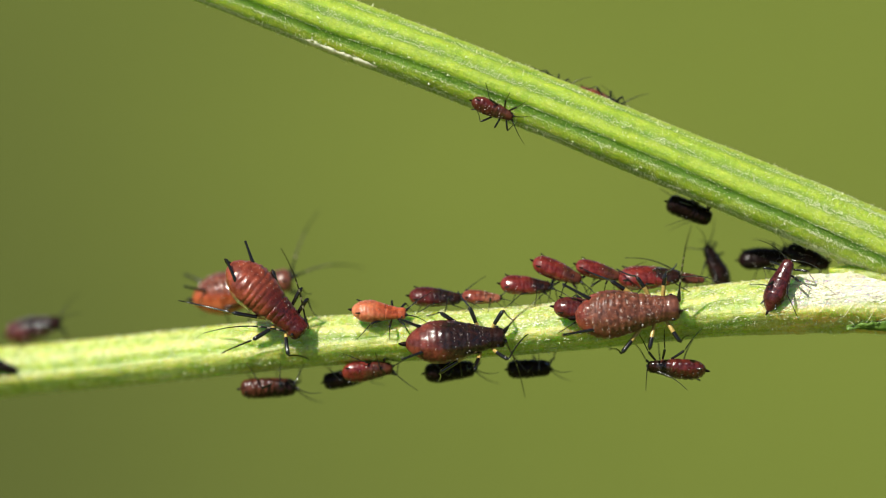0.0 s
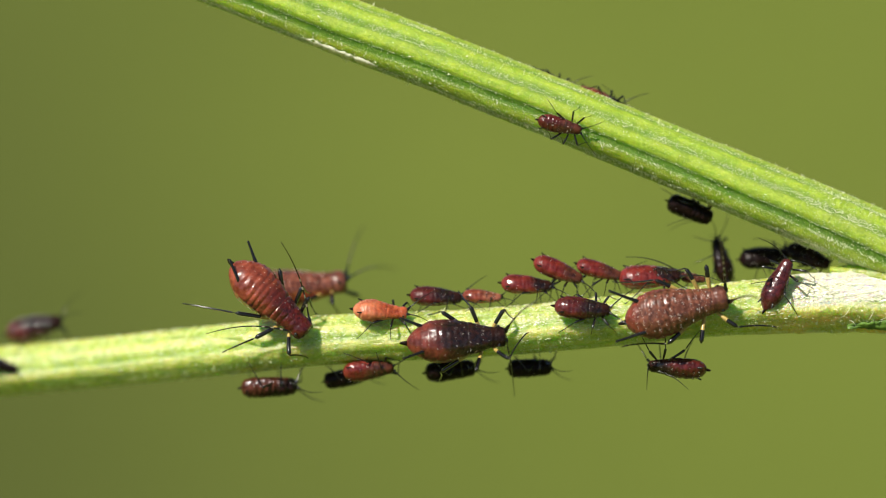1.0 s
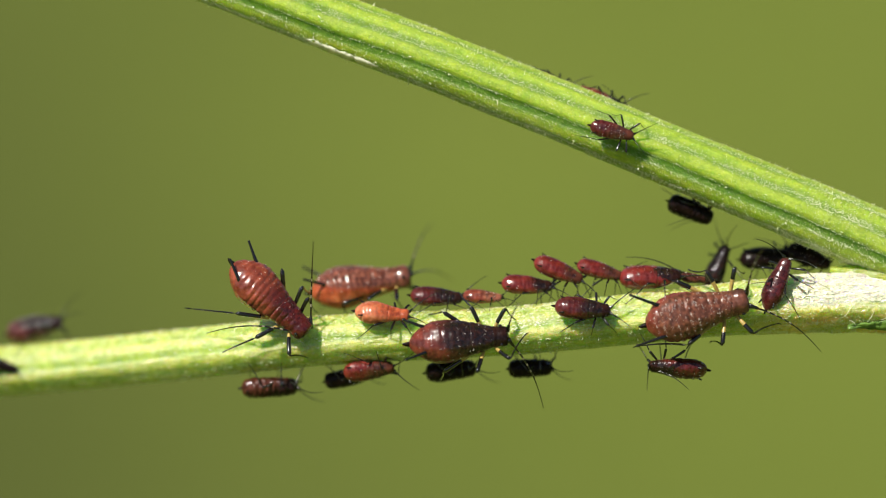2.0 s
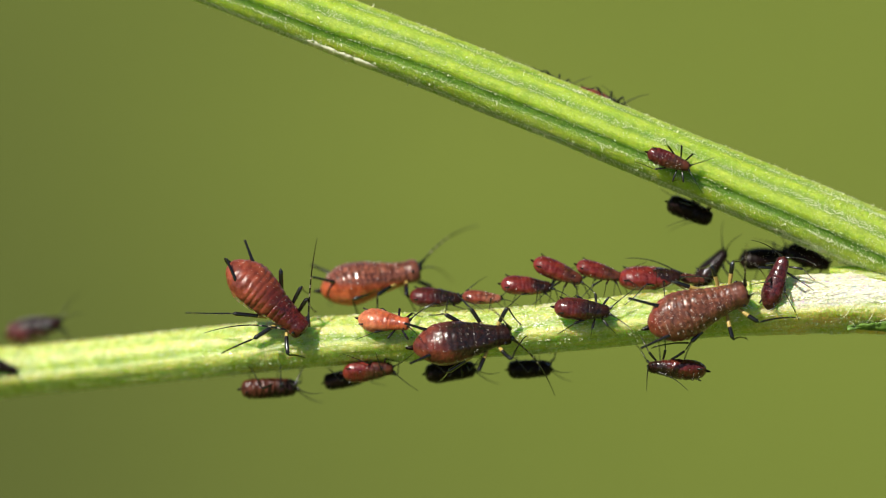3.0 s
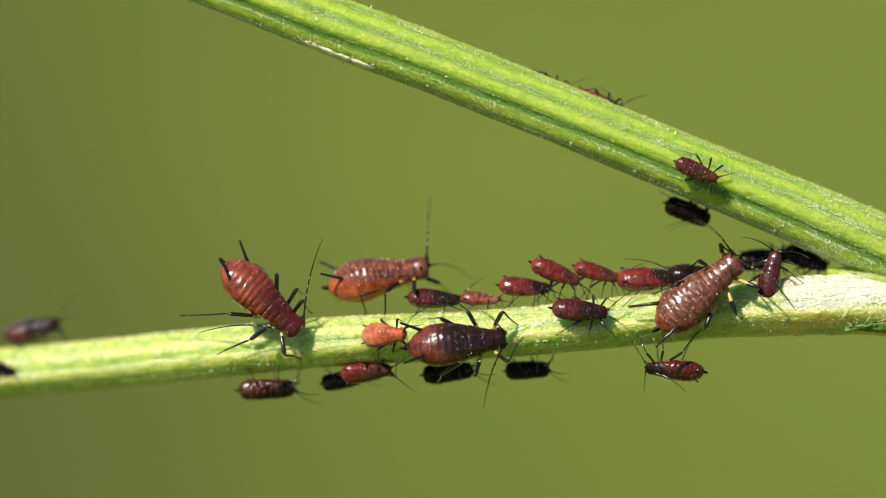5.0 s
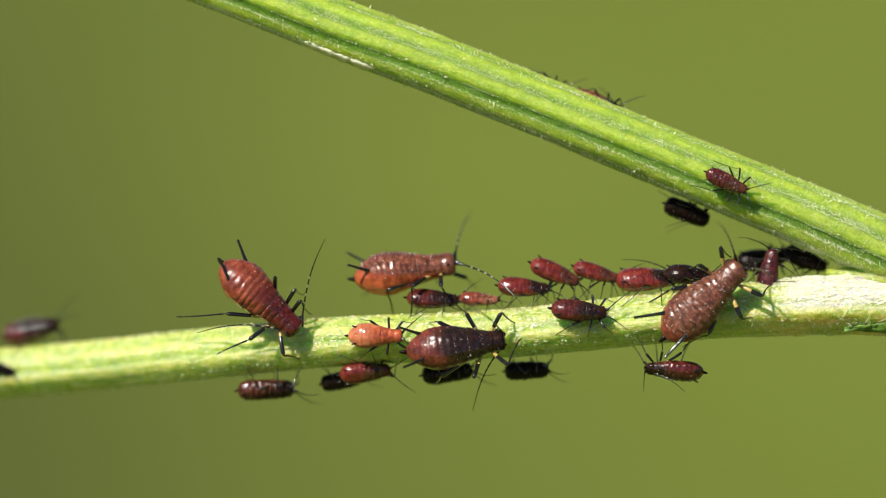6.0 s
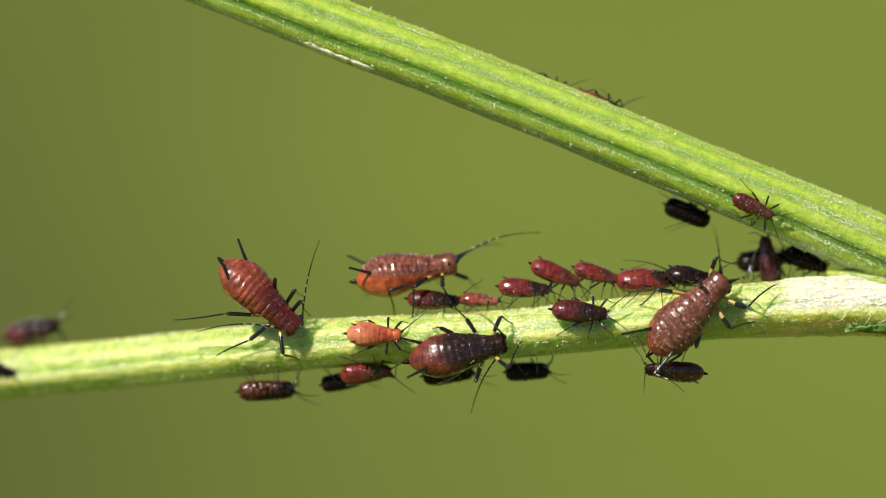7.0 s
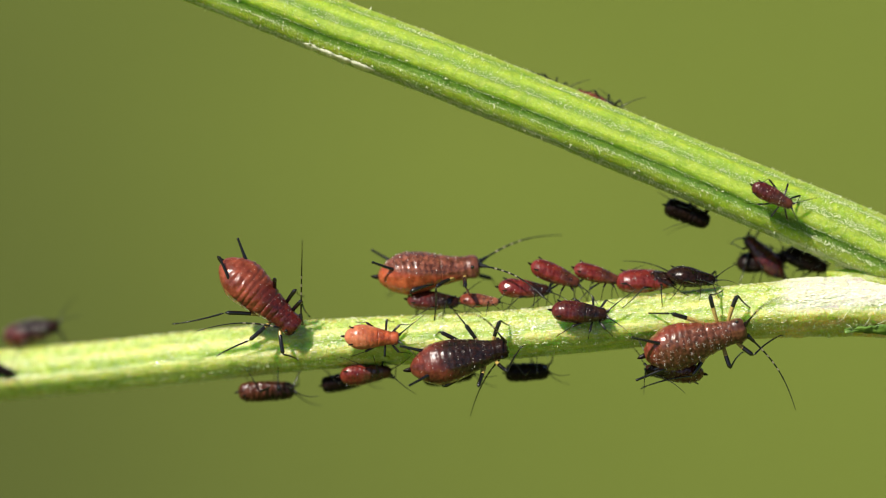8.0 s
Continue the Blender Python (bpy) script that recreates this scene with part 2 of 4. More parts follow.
class Stem:
    def __init__(self, rows, seed, phase, deep, node=0.0, angular=2.0, face=0.15, height=0.10, edge=None):
        self.node, self.angular, self.face, self.height = node, angular, face, height
        self.phase, self.deep, self.edge = phase, deep, edge
        self.n = 840
        self.rows = [curve_at(rows, i / self.n) for i in range(self.n + 1)]
        self.axis = [W(r[0], r[1], r[3]) for r in self.rows]
        self.radius = [r[2] * U for r in self.rows]
        self.np = np.array([tuple(a) for a in self.axis])
        self.plan = np.array([(r[0], r[1]) for r in self.rows])
        rnd = random.Random(seed)
        self.amp = [rnd.uniform(0.6, 1.2) for _ in range(RIBS)]
        self.seed = seed

    def frame_at(self, i):
        a, b = self.axis[max(i - 1, 0)], self.axis[min(i + 1, self.n)]
        t = (b - a).normalized()
        near = (-FWD - t * (-FWD).dot(t)).normalized()
        return t, near, near.cross(t)

    def rib(self, i, th):
        """Height of the rib profile, 0 in a furrow, 1 on a rib."""
        th = th + 0.07 * math.sin(i * 0.01) + 0.05 * noise.noise((i * 0.02, self.seed, 2.0))
        x = (th + self.phase) / (2 * math.pi) * RIBS
        k = int(math.floor(x)) % RIBS
        low = 0.30 + 0.70 * (0.5 - 0.5 * math.cos(2 * math.pi * (x - math.floor(x)))) ** 0.7 * self.amp[k]
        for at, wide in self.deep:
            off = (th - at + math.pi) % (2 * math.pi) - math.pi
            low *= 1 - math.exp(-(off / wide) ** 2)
        return low

    def point(self, i, th, out=0.0):
        t, near, side = self.frame_at(i)
        nd = near * math.cos(th) + side * math.sin(th)
        p = self.axis[i]
        f = 1.0 - self.height * (0.92 - self.rib(i, th)) + 0.022 * noise.noise((i * 0.025, math.cos(th) * 2 + self.seed, math.sin(th) * 2)) \
            + 0.016 * noise.noise((i * 0.12, math.cos(th) * 7 + self.seed, math.sin(th) * 7)) + 0.016 * noise.noise((i * 0.33, math.cos(th) * 14 + self.seed, math.sin(th) * 14))
        # angular section: broad flat faces
        ca, sa = abs(math.cos(th - self.face)), abs(math.sin(th - self.face))
        n = self.angular
        if self.edge:
            sharp = max(0.0, min(1.0, (self.plan[i][0] - self.edge[0]) / (self.edge[1] - self.edge[0])))
            n += self.edge[2] * sharp
            f *= 1 - 0.07 * sharp
        f *= (ca ** n + sa ** n) ** (-1 / n)
        rough = self.node * max(0.0, min(1.0, (self.plan[i][0] - 1260) / 200))
        if rough:
            f += rough * (0.05 * noise.noise((i * 0.035, th * 3.2, 4.0)) + 0.045 * noise.noise((i * 0.09, th * 8, 9.0)) + 0.02 * noise.noise((i * 0.4, th * 11, 3.0)))
        return p + nd * (self.radius[i] * f + out), nd, t

    def nearest(self, p):
        i = int(np.argmin(((self.np - np.array(tuple(p))) ** 2).sum(1)))
        return i

    def foot(self, p):
        i = self.nearest(p)
        d = p - self.axis[i]
        t = self.frame_at(i)[0]
        d = (d - t * d.dot(t))
        return p + d.normalized() * (self.radius[i] * 0.985 - d.length)

    def plan_nearest(self, x, y):
        return int(np.argmin(((self.plan - np.array((x, y))) ** 2).sum(1)))


def build_stem(name, stem, mat, parent, cork, papery_glare):
    m = 108
    verts, faces, rib, ck, dry, grain = [], [], [], [], [], []
    for i in range(stem.n + 1):
        for j in range(m):
            th = 2 * math.pi * j / m
            p, nd, t = stem.point(i, th)
            verts.append(p)
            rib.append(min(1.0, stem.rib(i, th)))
            ck.append(cork(stem.plan[i][0], nd))
            dry.append(papery_glare(stem.plan[i][0], nd, th))
            grain.append((i * 0.05 + stem.seed, math.cos(th) * 5, math.sin(th) * 5))
    for i in range(stem.n):
        for j in range(m):
            a, b = i * m + j, i * m + (j + 1) % m
            faces.append((a, a + m, b + m, b))
    faces += [tuple(range(m)), tuple(range(stem.n * m + m - 1, stem.n * m - 1, -1))]
    me = mesh_of(name, verts, faces, [mat])
    for key, vals in (("rib", rib), ("cork", ck), ("papery_glare", dry)):
        me.attributes.new(key, "FLOAT", "POINT").data.foreach_set("value", vals)
    me.attributes.new("grain", "FLOAT_VECTOR", "POINT").data.foreach_set("vector", [c for g in grain for c in g])
    return part(name, me, parent)


def build_hairs(name, stem, count, parent, seed, span, scale):
    """Short pale hairs and glands, thickest along the flanks of the ribs."""
    rnd = random.Random(seed)
    verts, faces = [], []
    lo, hi = span
    made = 0
    while made < count:
        i = rnd.randrange(stem.n)
        if not lo < stem.plan[i][0] < hi:
            continue
        th = rnd.uniform(-math.pi, math.pi)
        r = stem.rib(i, th)
        clump = 0.5 + 0.9 * noise.noise((i * 0.06, th * 4, seed)) + 0.6 * noise.noise((i * 0.25, th * 12, seed))
        rim = 0.75 * math.exp(-((th + 1.25) / 0.2) ** 2)
        if rnd.random() > (0.10 + 0.90 * math.exp(-((r - 0.36) / 0.12) ** 2) * (1.0 if th < 0.75 else 0.35) + rim) * max(0.08, 0.2 + clump):
            continue
        f = rnd.random()
        p, nd, t = stem.point(i, th)
        p = p + t * ((f - 0.5) * (stem.axis[i + 1] - stem.axis[i]).length)
        q, c = t.cross(nd), len(verts)
        size = scale * (0.6 + 0.9 * rnd.random() ** 2)
        if rnd.random() < 0.03:
            size *= 2.0
        w = rnd.uniform(0.5, 1.1) * U * size
        tip = p + nd * (rnd.uniform(0.8, 3.6) * U * size) + t * (rnd.uniform(-1.2, 2.4) * U * size) + q * (rnd.uniform(-1.2, 1.2) * U * size)
        base = p - nd * (0.5 * U)
        for a in (0.0, 2.1, 4.2):
            verts.append(base + (t * math.cos(a) + q * math.sin(a)) * w)
        for a in (0.0, 2.1, 4.2):
            verts.append(tip + (t * math.cos(a) + q * math.sin(a)) * w * 0.55)
        faces += [(c, c + 1, c + 4, c + 3), (c + 1, c + 2, c + 5, c + 4), (c + 2, c, c + 3, c + 5), (c + 3, c + 4, c + 5)]
        made += 1
    return tagged(part(name, mesh_of(name, verts, faces, [HAIR]), parent, "short pale glistening plant hairs"), kind="stuff")


def build_flakes():
    """Dry-skin flakes painting glitter on the lower stem's sunny face, thickest at the node."""
    rnd = random.Random(12)
    verts, faces, made = [], [], 0
    while made < 5000:
        i = rnd.randrange(stem_low.n)
        x, th = stem_low.plan[i][0], rnd.uniform(-0.5, 1.45)
        near = max(0.0, min(1.0, (x - 1375) / 60))
        clump = noise.noise((x * 0.012, th * 2.6, 3.0)) + 0.6 * noise.noise((x * 0.05, th * 7, 5.0))
        keep = 0.95 * (th > 0.05 + 0.2 * noise.noise((x * 0.02, 1.0, 1.0))) if rnd.random() < near else (0.25 + 1.1 * max(0.0, clump)) * (1.0 if th > 0 else 0.35)
        if not -200 < x < 1640 or rnd.random() > keep * (0.05 + 0.17 * max(0.0, min(1.0, (x - 300) / 700)) + 0.12 * near):
            continue
        p, nd, t = stem_low.point(i, th, 0.4 * U)
        p = p + t * ((rnd.random() - 0.5) * (stem_low.axis[i + 1] - stem_low.axis[i]).length)
        q = t.cross(nd)
        size = rnd.uniform(0.5, 1.2) * (1 + 0.5 * near)
        long, wide, thick = rnd.uniform(1.0, 3.6) * size * U, rnd.uniform(0.4, 0.9) * size * U, 0.4 * U
        up = (nd + t * rnd.gauss(0, 0.22) + q * rnd.gauss(0, 0.28)).normalized()
        a = (t - up * t.dot(up)).normalized()
        b = up.cross(a)
        c = len(verts)
        rim = [(-1, rnd.uniform(-0.4, 0.4)), (-0.3, -1), (0.6, rnd.uniform(-1, -0.5)), (1, rnd.uniform(-0.3, 0.3)), (0.2, 1)]
        for h in (-0.6, 1.0):
            verts += [p + a * (u * long) + b * (v * wide) + up * (h * thick) for u, v in rim]
        faces += [(c + 5, c + 6, c + 7, c + 8, c + 9)] + [(c + k, c + (k + 1) % 5, c + 5 + (k + 1) % 5, c + 5 + k) for k in range(5)]
        made += 1
    tagged(part("glitter_flakes", mesh_of("glitter_flakes", verts, faces, [FLAKE], smooth=False), plant, "glistening flakes of pale dry stem skin"), kind="stuff")


def cork_lower(x, nd):
    low = -nd.dot(UP) * 0.9 + 0.25 * nd.dot(-FWD)
    k = max(0.0, min(1.0, (x - 1310) / 90)) * max(0.0, min(1.0, (low - 0.42) / 0.30))
    return k * max(0.0, min(1.0, 0.75 + 1.2 * noise.noise((x * 0.012, low * 3, 2.0))))


def papery_glare_lower(x, nd, th):
    """Dry whitish skin towards the node, with sun glare painted on its lit face."""
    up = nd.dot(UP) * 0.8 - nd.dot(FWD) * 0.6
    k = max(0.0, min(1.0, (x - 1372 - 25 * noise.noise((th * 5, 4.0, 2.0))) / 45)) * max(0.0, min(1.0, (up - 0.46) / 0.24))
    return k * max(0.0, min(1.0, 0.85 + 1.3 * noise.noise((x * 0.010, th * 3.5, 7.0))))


plant = tagged(new("plant"), "green ribbed herb stem forking in sunlight", "plant stem")
# the lower stem's second furrow puts its underside's shade into the green
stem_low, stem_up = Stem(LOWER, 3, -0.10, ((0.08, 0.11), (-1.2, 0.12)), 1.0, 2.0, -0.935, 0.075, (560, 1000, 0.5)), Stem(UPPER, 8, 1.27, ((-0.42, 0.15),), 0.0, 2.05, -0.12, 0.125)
build_stem("lower_stem", stem_low, STEM_PALE, plant, cork_lower, papery_glare_lower)
build_stem("upper_stem", stem_up, STEM_GREEN, plant, lambda x, nd: 0.0, lambda x, nd, th: 0.0)
build_hairs("stem_hairs", stem_up, 48000, plant, 5, (200, 1640), 0.66)
build_hairs("stem_hairs", stem_low, 12000, plant, 6, (-120, 1640), 0.6)
build_flakes()


def build_bract():
    """A small ragged bract clasping the underside of the node."""
    rnd = random.Random(4)
    n, loops = 60, []
    for i in range(n + 1):
        u = i / n
        x = 1496 + 330 * u
        wide = 0.04 + 0.70 * math.sin(min(1.0, u * 1.6) * 1.57)
        k = min(range(stem_low.n), key=lambda q: abs(stem_low.plan[q][0] - x))
        tooth = rnd.uniform(0.0, 0.12)
        outer, inner = [], []
        for a in range(9):
            f = a / 8
            th = -0.92 + (f - 0.5) * 1.1 * wide + (tooth if a == 8 else 0)
            lift = (1 + 6 * math.sin(math.pi * f) + 3 * noise.noise((u * 14, f * 5, 1.0)) + (6 * rnd.random() if a in (0, 8) else 0)) * U
            outer.append(stem_low.point(k, th, lift)[0])
            inner.append(stem_low.point(k, th, lift - 4 * U)[0])
        loops.append(outer + inner[::-1])
    part("bract", mesh_of("bract", *rings(loops), [BRACT]), plant, "small ragged green bract clasping the node")


build_bract()


def build_fibres():
    """Pale torn fibres that curl off the node above the bract."""
    rnd = random.Random(9)
    for n in range(4):
        x, y = 1490 + 22 * n + rnd.uniform(-8, 8), 562 + rnd.uniform(-8, 22)
        a, size, pts = rnd.uniform(-0.7, 0.35), rnd.uniform(16, 40), []
        for i in range(15):
            pts.append(W(x, y, -50 - 5 * math.sin(math.pi * i / 14)))
            a += 0.22 * noise.noise((i * 0.25, n * 3.1, 0.5))
            x, y = x + math.cos(a) * size / 14, y + math.sin(a) * size / 14
        part("fibre", mesh_of("fibre", *tube(pts, [(0.45 - 0.3 * abs(i / 7 - 1)) * U for i in range(15)], 6), [FLAKE]), plant, "pale curled plant fibre")


build_fibres()


def build_edge_skin():
    """Torn strips of dry membrane along the lower edge of the upper stem."""
    rnd = random.Random(21)
    for x0, size in ((560, 26), (582, 34), (612, 30), (634, 46)):
        k0 = int(np.argmin(abs(stem_up.plan[:, 0] - x0)))
        k1 = int(np.argmin(abs(stem_up.plan[:, 0] - x0 - size))) + 1
        loops = []
        for k in range(k0, k1 + 1):
            f = (k - k0) / (k1 - k0)
            wide = 0.05 + 0.13 * math.sin(math.pi * min(1.0, f * 1.1)) * (0.7 + 0.6 * noise.noise((f * 5, x0, 2.0)))
            curl = (1.5 + 3.0 * math.sin(math.pi * f) * rnd.uniform(0.6, 1.3)) * U
            a, b = stem_up.point(k, -1.05 - wide, curl)[0], stem_up.point(k, -1.05 + wide, 0.5 * U)[0]
            c, d = stem_up.point(k, -1.05 + wide, -0.8 * U)[0], stem_up.point(k, -1.05 - wide, curl - 1.0 * U)[0]
            loops.append([a, b, c, d])
        part("torn_skin", mesh_of("torn_skin", *rings(loops), [FLAKE]), plant, "torn strip of pale dry membrane")


build_edge_skin()
part("branch_axil", mesh_of("branch_axil", *tube([W(1470, 478, 6), W(1540, 489, 2), W(1620, 494, 4), W(1760, 500, 10)], [4 * U, 24 * U, 40 * U, 46 * U], 20), [STEM_PALE]), plant)


def build_stalk():
    """The main stalk, from the node over to the side and down to its root."""
    rows = [(2090, 458, 58, 36), (2300, 425, 64, 46), (2620, 430, 74, 60), (2950, 640, 82, 90), (3120, 1300, 90, 200), (3180, 4200, 98, 900)]
    pts, rad = [], []
    for i in range(121):
        r = curve_at(rows, i / 120)
        pts.append(W(r[0], r[1], r[3]))
        rad.append(r[2] * U)
    foot = pts[-1]
    for i in range(1, 41):
        f = i / 40
        pts.append(Vector((foot.x + 0.004 * math.sin(f * 4), foot.y + 0.01 * f, foot.z + (GROUND_Z - 0.03 - foot.z) * f)))
        rad.append(rad[120] * (1 + 0.25 * f))
    v, fcs = tube(pts, rad, 28)
    n = 28
    for i in range(len(pts)):
        for j in range(n):
            v[i * n + j] = pts[i] + (v[i * n + j] - pts[i]) * (1 + 0.07 * math.cos(RIBS * 2 * math.pi * j / n))
    part("main_stalk", mesh_of("main_stalk", v, fcs, [STEM_GREEN]), plant)


build_stalk()


# ---- the insects ----
ADULT = [(0, 0), (0.015, 0.26), (0.05, 0.46), (0.11, 0.69), (0.18, 0.87), (0.25, 0.97), (0.32, 1.0), (0.40, 0.97), (0.46, 0.91), (0.54, 0.82), (0.64, 0.70), (0.74, 0.59), (0.82, 0.54), (0.87, 0.51), (0.90, 0.54), (0.945, 0.53), (0.975, 0.46), (0.99, 0.32), (1, 0)]
NYMPH = [(0, 0), (0.02, 0.36), (0.06, 0.62), (0.13, 0.85), (0.22, 0.97), (0.32, 1.0), (0.46, 0.98), (0.58, 0.92), (0.70, 0.80), (0.80, 0.69), (0.88, 0.61), (0.94, 0.55), (0.98, 0.40), (1, 0)]
TEAR = [(0, 0), (0.03, 0.24), (0.10, 0.56), (0.20, 0.86), (0.32, 1.0), (0.46, 0.97), (0.58, 0.87), (0.70, 0.74), (0.80, 0.64), (0.88, 0.59), (0.94, 0.50), (0.98, 0.32), (1, 0)]
GROWN = [(0, 0), (0.012, 0.18), (0.035, 0.34), (0.08, 0.55), (0.15, 0.78), (0.23, 0.94), (0.31, 1.0), (0.40, 0.99), (0.48, 0.94), (0.56, 0.86), (0.66, 0.74), (0.76, 0.60), (0.83, 0.50), (0.88, 0.46), (0.93, 0.48), (0.975, 0.43), (0.99, 0.30), (1, 0)]
STOUT = [(0, 0), (0.02, 0.50), (0.06, 0.80), (0.13, 0.95), (0.22, 1.0), (0.46, 1.0), (0.70, 0.94), (0.82, 0.88), (0.90, 0.80), (0.95, 0.68), (0.98, 0.45), (1, 0)]


def profile(table, s):
    xs, ys = zip(*table)
    return float(np.interp(s, xs, ys))


def skin_point(form, s, a):
    """A point of the body's skin, s from tail to head, a round it: folds, lobes and knobs of the segments."""
    table, L, w, seed, ripple, flat, bumps, knobs, segs = form
    r = max(profile(table, s) * w * L / 2, 0.003 * L)
    ca, sa = math.cos(a), math.sin(a)
    seg = s * segs + 0.45 * noise.noise((s * 5, seed, ca)) - 0.25 * abs(ca)
    back = max(0.0, min(1.0, (sa + 0.45) / 0.8))
    # narrow furrows between the segments, broken up across the back
    broken = 0.7 + 1.1 * noise.noise((s * 5, ca * 3, seed)) + 0.12 * math.cos(6 * a)
    g = 1 + ripple * (abs(math.sin(seg * math.pi)) ** 0.6 - 0.72) * back * broken
    # a paired lobe on each side of the mid line, a crease along the flank
    g += 0.25 * ripple * math.cos(a * 4 + math.pi) * max(0.0, sa)
    g -= 0.045 * math.exp(-((sa + 0.12) / 0.16) ** 2) * min(1.0, s * 4) * (1 - 0.6 * s)
    g += knobs * max(0.0, math.sin(seg * math.pi * 2 - 1.2)) * max(0.0, math.cos(a * 9 + seed)) * (1 if sa > -0.2 else 0.3)
    g += 0.035 * noise.noise((s * 6, ca * 1.5 + seed, sa * 1.5)) + bumps * noise.noise((s * 18, ca * 4 + seed, sa * 4)) + 0.5 * bumps * noise.noise((s * 40, ca * 9 + seed, sa * 9))
    g *= 1 + 0.03 * math.cos(a * 2)
    return Vector(((s - 0.5) * L, ca * r * g, sa * flat * (1.0 if sa > 0 else 0.9) * r * g))


def body_piece(form, s0, s1, n, m):
    """One division of the body, from s0 to s1 along it."""
    loops = []
    for i in range(n + 1):
        u = i / n
        u = 0.5 - 0.5 * math.cos(math.pi * u) if s0 == 0 or s1 == 1 else u
        s = s0 + (s1 - s0) * u
        cap = 1.0
        if s0 > 0 and u < 0.10:
            cap = 0.86 + 0.14 * math.sqrt(1 - (1 - u / 0.10) ** 2)
        if s1 < 1 and u > 0.94:
            cap = 0.88 + 0.12 * math.sqrt(max(0.0, 1 - ((u - 0.94) / 0.06) ** 2))
        ring = []
        for j in range(m):
            p = skin_point(form, s, 2 * math.pi * j / m)
            ring.append(Vector((p.x, p.y * cap, p.z * cap)))
        loops.append(ring)
    return rings(loops)


def pigmented(me, l, back):
    """Marks how far forward and up on the back each point lies."""
    vals = []
    for v in me.vertices:
        s = v.co.x / l + 0.5
        vals.append(s + back * max(-1.0, min(1.0, v.co.z / (0.16 * l))))
    me.attributes.new("pigment", "FLOAT", "POINT").data.foreach_set("value", vals)
    return me


def limb(length, r0, r1, n=9, k=8, swell=0.0, bend=0.0):
    pts, rad = [], []
    for i in range(n + 1):
        u = i / n
        pts.append((length * u, 0, bend * length * math.sin(math.pi * u)))
        e = min(1.0, math.sqrt(max(0.02, 1 - (1 - min(1, u / 0.06)) ** 2)), math.sqrt(max(0.02, 1 - (1 - min(1, (1 - u) / 0.06)) ** 2)))
        rad.append((r0 + (r1 - r0) * u + swell * math.sin(math.pi * u)) * e)
    return tube(pts, rad, k)


def split_limb(length, r0, r1, cut, swell=0.0, bend=0.0):
    v, f = limb(length, r0, r1, 12, 8, swell, bend)
    slots = []
    for q in f:
        x = sum(v[i][0] for i in q) / len(q) / length
        slots.append(1 if cut[0] < x < cut[1] else 0)
    return v, f, slots


def aim(origin, direction, upish):
    """A pose at origin, x along direction, z towards upish."""
    x = direction.normalized()
    z = upish - x * upish.dot(x)
    z = z.normalized() if z.length > 1e-12 else x.orthogonal().normalized()
    y = z.cross(x)
    m = Matrix((x, y, z)).transposed().to_4x4()
    m.translation = origin
    return m


def body_pose(stem, x, y, h, L, w, side=1, roll=None, d=None, yaw=0.0, lift=0.05):
    """An insect on a stem: centre x, y of the plan, heading h in degrees, near (1) or far (-1) side of the stem."""
    i = stem.plan_nearest(x, y)
    ax = stem.rows[i]
    dy = math.hypot(x - ax[0], y - ax[1])
    R = ax[2] + L * (w * 0.40 + lift)
    if d is None:
        d = ax[3] - side * math.sqrt(max(0.0, R * R - dy * dy))
    c = W(x, y, d)
    a = radians(h)
    X = (RIGHT * math.cos(a) + UP * math.sin(a)) * math.cos(radians(yaw)) - FWD * math.sin(radians(yaw))
    if roll is None:
        Z = c - stem.axis[i]
    else:
        n = -RIGHT * math.sin(a) + UP * math.cos(a)
        if n.dot(UP) < 0:
            n = -n
        Z = n * math.cos(radians(roll)) - FWD * math.sin(radians(roll))
    return aim(c, X, Z)


HIPS = [(0.84, 0.62), (0.75, 0.66), (0.65, 0.66)]
STANCE = [(0.62, 0.34), (0.22, 0.46), (-0.38, 0.46)]


